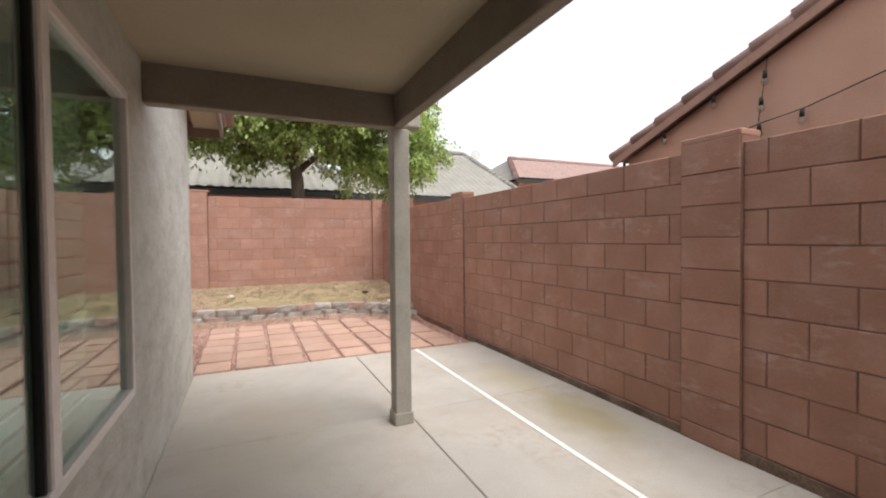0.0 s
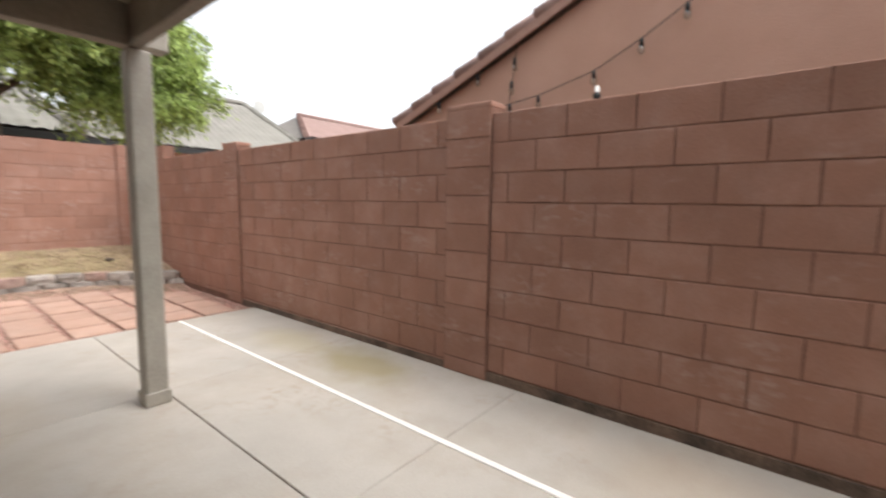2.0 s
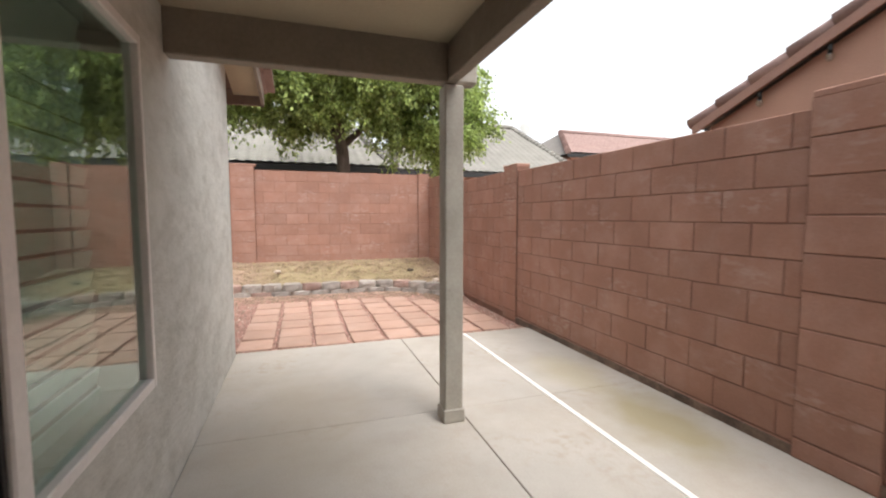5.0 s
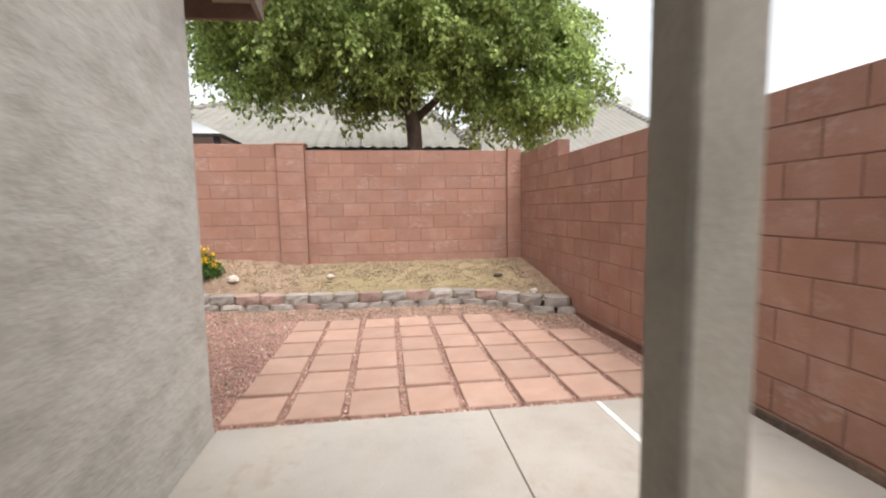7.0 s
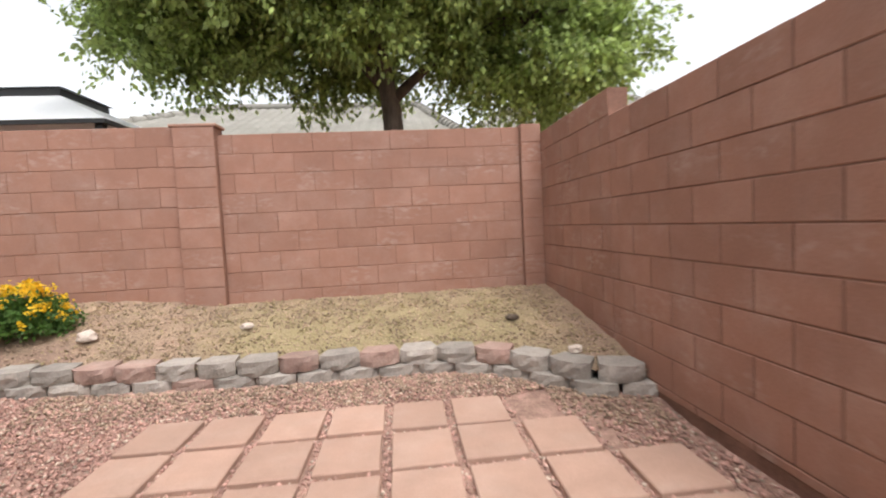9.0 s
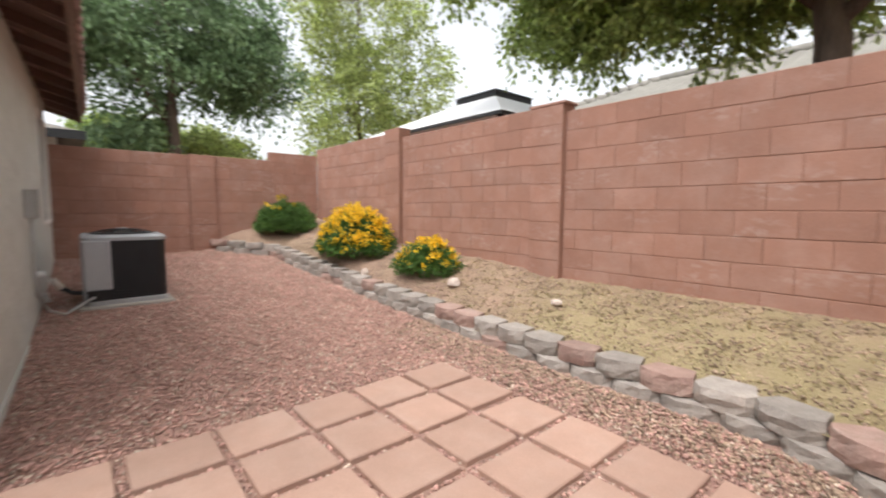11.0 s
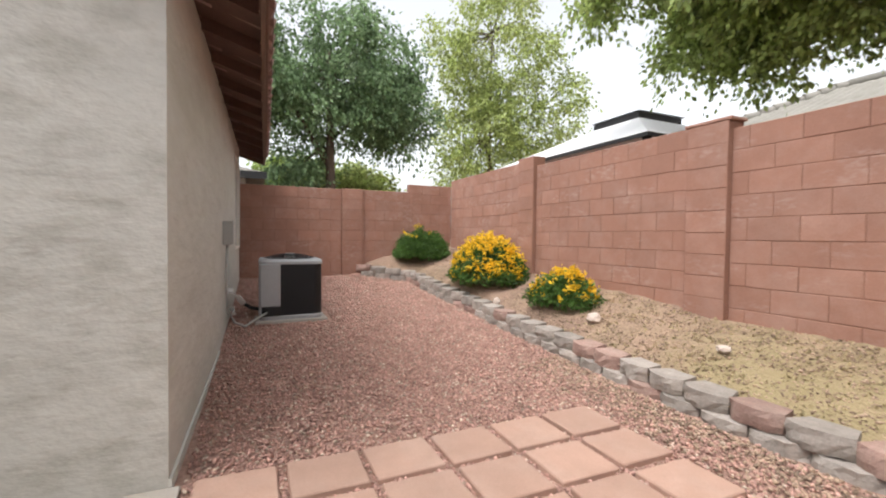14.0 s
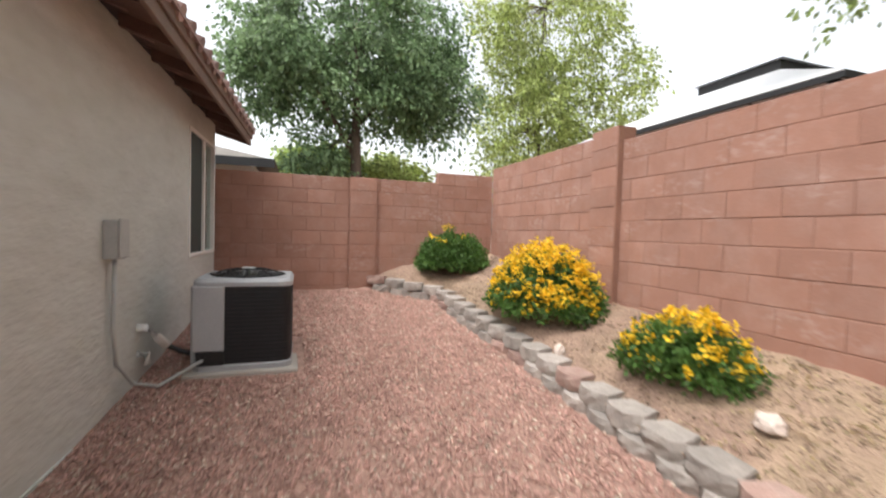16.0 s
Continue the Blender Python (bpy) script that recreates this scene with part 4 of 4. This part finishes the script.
ln = thing("refrigerant_lines", "insulated refrigerant lines and white pipe stubs at the wall", "pipes", tuple(HN @ Vector((-3.3, 0.05, 0.3))))
part("line_cover", tube(bmesh.new(), [HN @ Vector((-3.3, -0.02, 0.5)), HN @ Vector((-3.3, 0.05, 0.5)), HN @ Vector((-3.33, 0.12, 0.42)), HN @ Vector((-3.38, 0.17, 0.34))], 0.032, 10), M_WHITE, ln)
part("suction_line", tube(bmesh.new(), [HN @ Vector((-3.38, 0.17, 0.34)), HN @ Vector((-3.45, 0.25, 0.27)), Vector((ax1 - 0.01, ay0 + 0.12, a0 + 0.12))], 0.022, 8), M_BLACK, ln)
part("drain_stub", tube(bmesh.new(), [HN @ Vector((-3.3, 0.0, 0.3)), HN @ Vector((-3.3, 0.06, 0.3)), HN @ Vector((-3.3, 0.07, 0.22))], 0.03, 10), M_WHITE, ln)


# ---- block walls ----
def block_mesh(name, length, h, depth=0.05, bev=0.004):
    """A block face: local u along x, height z, front towards -y."""
    l, t = length / 2, h / 2
    v = [(-l, depth, -t), (l, depth, -t), (l, depth, t), (-l, depth, t), (-l, bev, -t), (l, bev, -t), (l, bev, t), (-l, bev, t),
         (-l + bev, 0, -t + bev), (l - bev, 0, -t + bev), (l - bev, 0, t - bev), (-l + bev, 0, t - bev)]
    f = [(8, 9, 10, 11), (4, 5, 9, 8), (5, 6, 10, 9), (6, 7, 11, 10), (7, 4, 8, 11), (0, 1, 5, 4), (1, 2, 6, 5), (2, 3, 7, 6), (3, 0, 4, 7)]
    me = bpy.data.meshes.new(name)
    me.from_pydata(v, [], f)
    me.update()
    me.materials.append(M_BLOCK)
    return me


CH, CL, block_cache = 0.1985, 0.391, {}


def lay(wall, place, u0, u1, z0, z1, joint=0.008, seed=0, offset=0.0, proud=0.0):
    """Courses in running bond from the top down, on the wall frame place: u along x, out towards -y."""
    r = random.Random(seed)
    z, k = z1, 0
    while z > z0 + 0.02:
        h = min(CH, z - z0)
        s = u0 if proud else u0 - ((offset + (k % 2) * CL / 2) % CL)
        while s < u1 - 0.01:
            a, b = max(s, u0), min(s + CL, u1)
            s += CL
            if b - a < 0.03:
                continue
            key = (round(b - a, 2), round(h, 2), joint)
            if key not in block_cache:
                block_cache[key] = block_mesh("block", key[0] - joint, key[1] - joint)
            ob = new("block", block_cache[key])
            ob.parent = wall
            ob.matrix_basis = place @ pose((a + b) / 2, -proud + r.uniform(-0.002, 0.002), z - h / 2, r.uniform(-0.25, 0.25), 0, r.uniform(-0.25, 0.25))
        z -= CH
        k += 1


def core(place, segs, name, label, material, depth=0.15):
    bm = bmesh.new()
    for u0, u1, z0, z1, proud in segs:
        box(bm, u0, u1, 0.005 - proud, depth, z0, z1 - 0.004, m=place)
    ob = part(name, bm, material)
    return structure(ob, label, "block wall")


# east wall: u runs along -y from the north corner
PE = pose(EAST, NORTH, 0, 0, 0, -90)
# last segment, without blocks, is unseen and added to block southern sky light
e_segs = [(0.0, 1.52, -0.2, 2.08, 0.0), (1.52, 3.53, -0.2, 1.88, 0.0), (3.53, 3.88, -0.2, 1.91, 0.022), (3.88, 7.05, -0.2, 1.855, 0.0), (7.05, 7.43, -0.2, 1.90, 0.022), (7.43, 12.3, -0.2, 1.855, 0.0), (12.3, 18.3, -0.2, 1.855, 0.0)]
we = core(PE, e_segs, "wall_east", "tall red-brown painted concrete block garden wall", M_JOINT)
for i, (u0, u1, z0, z1, pr) in enumerate(e_segs):
    if u0 > 12:
        continue
    lay(we, PE, u0, u1, 0.045 if pr == 0 else 0.0, z1, 0.0085, i, {3: 0.056, 5: 0.261}.get(i, 0.1 * i), pr)
for u0, u1, z in ((3.53, 3.88, 1.945), (7.05, 7.43, 1.935)):
    part("pilaster_cap", boxes((u0, u1, -0.022, 0.16, z - 0.04, z), bevel=0.006, m=PE), M_BLOCK, we)
part("footing", boxes((3.88, 7.05, -0.012, 0.0, -0.1, 0.055), (7.43, 12.3, -0.012, 0.0, -0.1, 0.065), m=PE), M_FOOT, we, "dark blotchy footing strip")
# north wall: u runs along +x from the west corner
PN = pose(WEST, NORTH, 0, 0, 0, 0)
xw = -WEST
n_segs = [(0.0, xw - 3.58, 0.0, 2.34, 0.0), (xw - 3.58, xw - 3.18, 0.0, 2.38, 0.06), (xw - 3.18, xw - 0.72, 0.0, 2.24, 0.0), (xw - 0.72, xw - 0.33, 0.0, 2.22, 0.06), (xw - 0.33, xw + 2.75, 0.0, 2.15, 0.0), (xw + 2.75, xw + EAST, 0.0, 2.17, 0.05)]
wn = core(PN, n_segs, "wall_north", "pinkish brown painted block wall behind the raised bed", M_JOINT_PALE)
for i, (u0, u1, z0, z1, pr) in enumerate(n_segs):
    lay(wn, PN, u0, u1, 0.1, z1, 0.007, 20 + i, {4: 0.247}.get(i, 0.13 * i), pr)
for u0, u1, z in ((xw - 0.75, xw - 0.30, 2.22),):
    part("pilaster_cap", boxes((u0, u1, -0.065, 0.16, z, z + 0.03), bevel=0.006, m=PN), M_BLOCK, wn)
# west wall: u runs along +y from the house
PW = pose(WEST, 4.6, 0, 0, 0, 90)
w_segs = [(0.0, 2.36, 0.0, 2.05, 0.0), (2.36, 2.76, 0.0, 2.06, 0.05), (2.76, 3.72, 0.0, 2.06, 0.0), (3.72, NORTH - 4.6, 0.0, 2.22, 0.0)]
ww = core(PW, w_segs, "wall_west", "weathered red-brown block wall closing the yard", M_JOINT_PALE)
for i, (u0, u1, z0, z1, pr) in enumerate(w_segs):
    lay(ww, PW, u0, u1, 0.2, z1, 0.007, 40 + i, 0.17 * i, pr)

# ---- pavers ----
PX, PY = 0.371, 0.397
paver_set = structure(thing("paver_patio", "", "", (1.2, 6.3, 0.0)), "grid of square terracotta pavers set in gravel", "paving")
bm = boxes((-0.161, 0.161, -0.178, 0.178, -0.045, 0.0), bevel=0.006)
pm = bpy.data.meshes.new("paver")
bm.to_mesh(pm)
bm.free()
pm.materials.append(M_PAVER)
rp = random.Random(4)
for i in range(8):
    for j in range((6, 6, 6, 6, 6, 6, 5, 4)[i]):
        ob = new("paver", pm)
        ob.parent = paver_set
        ob.matrix_basis = pose(-0.003 + i * PX - 1.2 + rp.uniform(-0.005, 0.005), 5.318 + j * PY - 6.3 + rp.uniform(-0.005, 0.005), 0.004 + rp.uniform(-0.004, 0.004), rp.uniform(-0.5, 0.5), rp.uniform(-0.5, 0.5), rp.uniform(-1.2, 1.2))

# ---- edging stones ----
border = structure(thing("stone_border", "", "", (0, 8.0, 0.0)), "two-course border of rough grey and red edging stones", "stone border")


def stone_mesh(seed, l, d, h):
    """A split-faced wall block: flat wedge top, broken bulging front with cut corners (front towards -y)."""
    r = random.Random(seed)
    nx, nz = 7, 4
    verts, faces = [], []
    for kz in range(nz):
        z = kz / (nz - 1)
        for kx in range(nx):
            x = kx / (nx - 1) * 2 - 1
            cut = max(0.0, abs(x) - 0.55) / 0.45
            bulge = math.sin(math.pi * (0.15 + 0.75 * z)) * 0.012
            y = -0.5 * d - bulge + cut * 0.055 + r.uniform(-0.009, 0.009)
            verts.append((x * l / 2 + r.uniform(-0.005, 0.005), y, (z - 0.5) * h + (r.uniform(-0.003, 0.003) if z == 1 else r.uniform(-0.008, 0.008))))
    for kz in range(nz - 1):
        for kx in range(nx - 1):
            a = kz * nx + kx
            faces.append((a, a + 1, a + nx + 1, a + nx))
    o = len(verts)
    back = l * 0.36
    verts += [(back, 0.5 * d, -h / 2), (back, 0.5 * d, h / 2), (-back, 0.5 * d, h / 2), (-back, 0.5 * d, -h / 2)]
    top = [(nz - 1) * nx + k for k in range(nx)]
    right, left = [k * nx + nx - 1 for k in range(nz)], [k * nx for k in range(nz)]
    faces += [tuple(top + [o + 1, o + 2]), tuple(list(range(nx))[::-1] + [o + 3, o]), (o, o + 3, o + 2, o + 1)[::-1],
              tuple(right[::-1] + [o, o + 1])[::-1], tuple(left + [o + 2, o + 3])[::-1]]
    me = bpy.data.meshes.new("edging_stone")
    me.from_pydata(verts, [], faces)
    me.update()
    bm = bmesh.new()
    bm.from_mesh(me)
    bmesh.ops.recalc_face_normals(bm, faces=bm.faces)
    bm.to_mesh(me)
    bm.free()
    return me


stones = []
for s in range(6):
    for m_ in (M_STONE, M_STONE, M_STONE, M_STONE, M_STONE_RED):
        me = stone_mesh(s + 1, 0.30, 0.21, 0.112)
        me.materials.append(m_)
        stones.append(me)
lens = [math.dist(a, b) for a, b in zip(EDGE, EDGE[1:])]
rs_ = random.Random(8)
for course in range(2):
    d = 0.16 if course else 0.02
    while d < sum(lens) - 0.1:
        q, i = d, 0
        while q > lens[i]:
            q -= lens[i]
            i += 1
        (x0, y0), (x1, y1) = EDGE[i], EDGE[i + 1]
        x, y = x0 + (x1 - x0) * q / lens[i], y0 + (y1 - y0) * q / lens[i]
        ang = math.degrees(math.atan2(y1 - y0, x1 - x0)) + 180
        ob = new("edging_stone", rs_.choice(stones))
        ob.parent = border
        ob.matrix_basis = Matrix.Translation((0, -8.0, 0)) @ pose(x, y + 0.1 + (0.03 if course else 0), gravel_z(x) + 0.03 + course * 0.112, rs_.uniform(-2.5, 2.5), rs_.uniform(-2, 2), ang + rs_.uniform(-5, 5))
        d += 0.306


# ---- loose gravel ----
def scatter(name, label, n, place, size, material, seed, category):
    r = np.random.default_rng(seed)
    base = np.array([(1, 0, 0), (-1, 0, 0), (0, 1, 0), (0, -1, 0), (0, 0, 0.7), (0, 0, -0.7)], float)
    fc = np.array([(0, 2, 4), (2, 1, 4), (1, 3, 4), (3, 0, 4), (2, 0, 5), (1, 2, 5), (3, 1, 5), (0, 3, 5)])
    pts = np.array([p for p in (place(r) for _ in range(n)) if p is not None])
    m = len(pts)
    s = size * (0.5 + r.random((m, 1, 1)) ** 2 * 1.1)
    v = base[None] * s * (0.6 + 0.7 * r.random((m, 6, 1)))
    a = r.random(m) * math.tau
    t = r.normal(size=m) * 0.5
    ca, sa, ct, st = np.cos(a), np.sin(a), np.cos(t), np.sin(t)
    y, z = v[:, :, 1] * ct[:, None] - v[:, :, 2] * st[:, None], v[:, :, 1] * st[:, None] + v[:, :, 2] * ct[:, None]
    x = v[:, :, 0] * ca[:, None] - y * sa[:, None]
    y = v[:, :, 0] * sa[:, None] + y * ca[:, None]
    v = np.stack([x, y, z], axis=2) + pts[:, None, :]
    f = (fc[None] + 6 * np.arange(m)[:, None, None]).reshape(-1, 3)
    return tagged(np_mesh(name, v.reshape(-1, 3), f, material, None), label, category, kind="stuff")


def on_gravel(r):
    x, y = r.uniform(WEST + 0.1, EAST - 0.02), r.uniform(5.09, 8.2)
    if y > edge_y(x) - 0.02 or (x < HX + 0.02 and y < HY + 0.0283 * (HX - x) + 0.02):
        return None
    if -0.16 < x < 2.70 and 5.14 < y < 7.49:
        u, w = (x + 0.160) % PX, (y - 5.14) % PY
        if u < 0.324 and w < 0.358 and not (x > 2.34 and y > 7.1) and not (x > 2.52 and y > 6.7):
            return None
        return (x, y, -0.02)
    if ax0 - 0.1 < x < ax1 + 0.1 and ay0 - 0.1 < y < ay1 + 0.1:
        return None
    return (x, y, mounded(x, y) - 0.02 + r.uniform(-0.004, 0.008))


scatter("gravel", "loose red-brown crushed stone", 75000, on_gravel, 0.0115, M_PEBBLE, 61, "gravel")
scatter("pale_gravel", "pale tan stones mixed in the gravel", 15000, on_gravel, 0.010, M_PEBBLE_PALE, 62, "gravel")


def on_bed(r):
    x, y = r.uniform(WEST + 0.1, EAST - 0.05), r.uniform(7.5, NORTH - 0.03)
    if y < edge_y(x) + 0.2:
        return None
    return (x, y, bed_z(x, y) - 0.016)


scatter("bed_litter", "dry tan leaf litter and stones on the bed", 26000, on_bed, 0.010, M_LITTER, 63, "litter")
r = np.random.default_rng(64)
pts = [p for p in (on_bed(r) for _ in range(5000)) if p is not None and p[0] > -1.6]
v, f = leaf_cloud([(p[0], p[1], p[2] + 0.002) for p in pts], [0.03] * len(pts), 4, 0.022, 65, 0.15)
tagged(np_mesh("dry_grass", v, f, M_STRAW, None), "flattened dry straw-coloured grass on the bed", "grass", kind="stuff")


def on_strip(r):
    x = r.uniform(-1.2, EAST - 0.05)
    y = edge_y(x) - 0.03 - abs(r.normal()) * 0.22
    if y < 7.5 and -0.16 < x < 2.33 or y < 5.1:
        return None
    return (x, y, mounded(x, y) - 0.012)


scatter("leaf_litter", "dry tan leaf litter along the stone border", 4500, on_strip, 0.011, M_LITTER, 66, "litter")
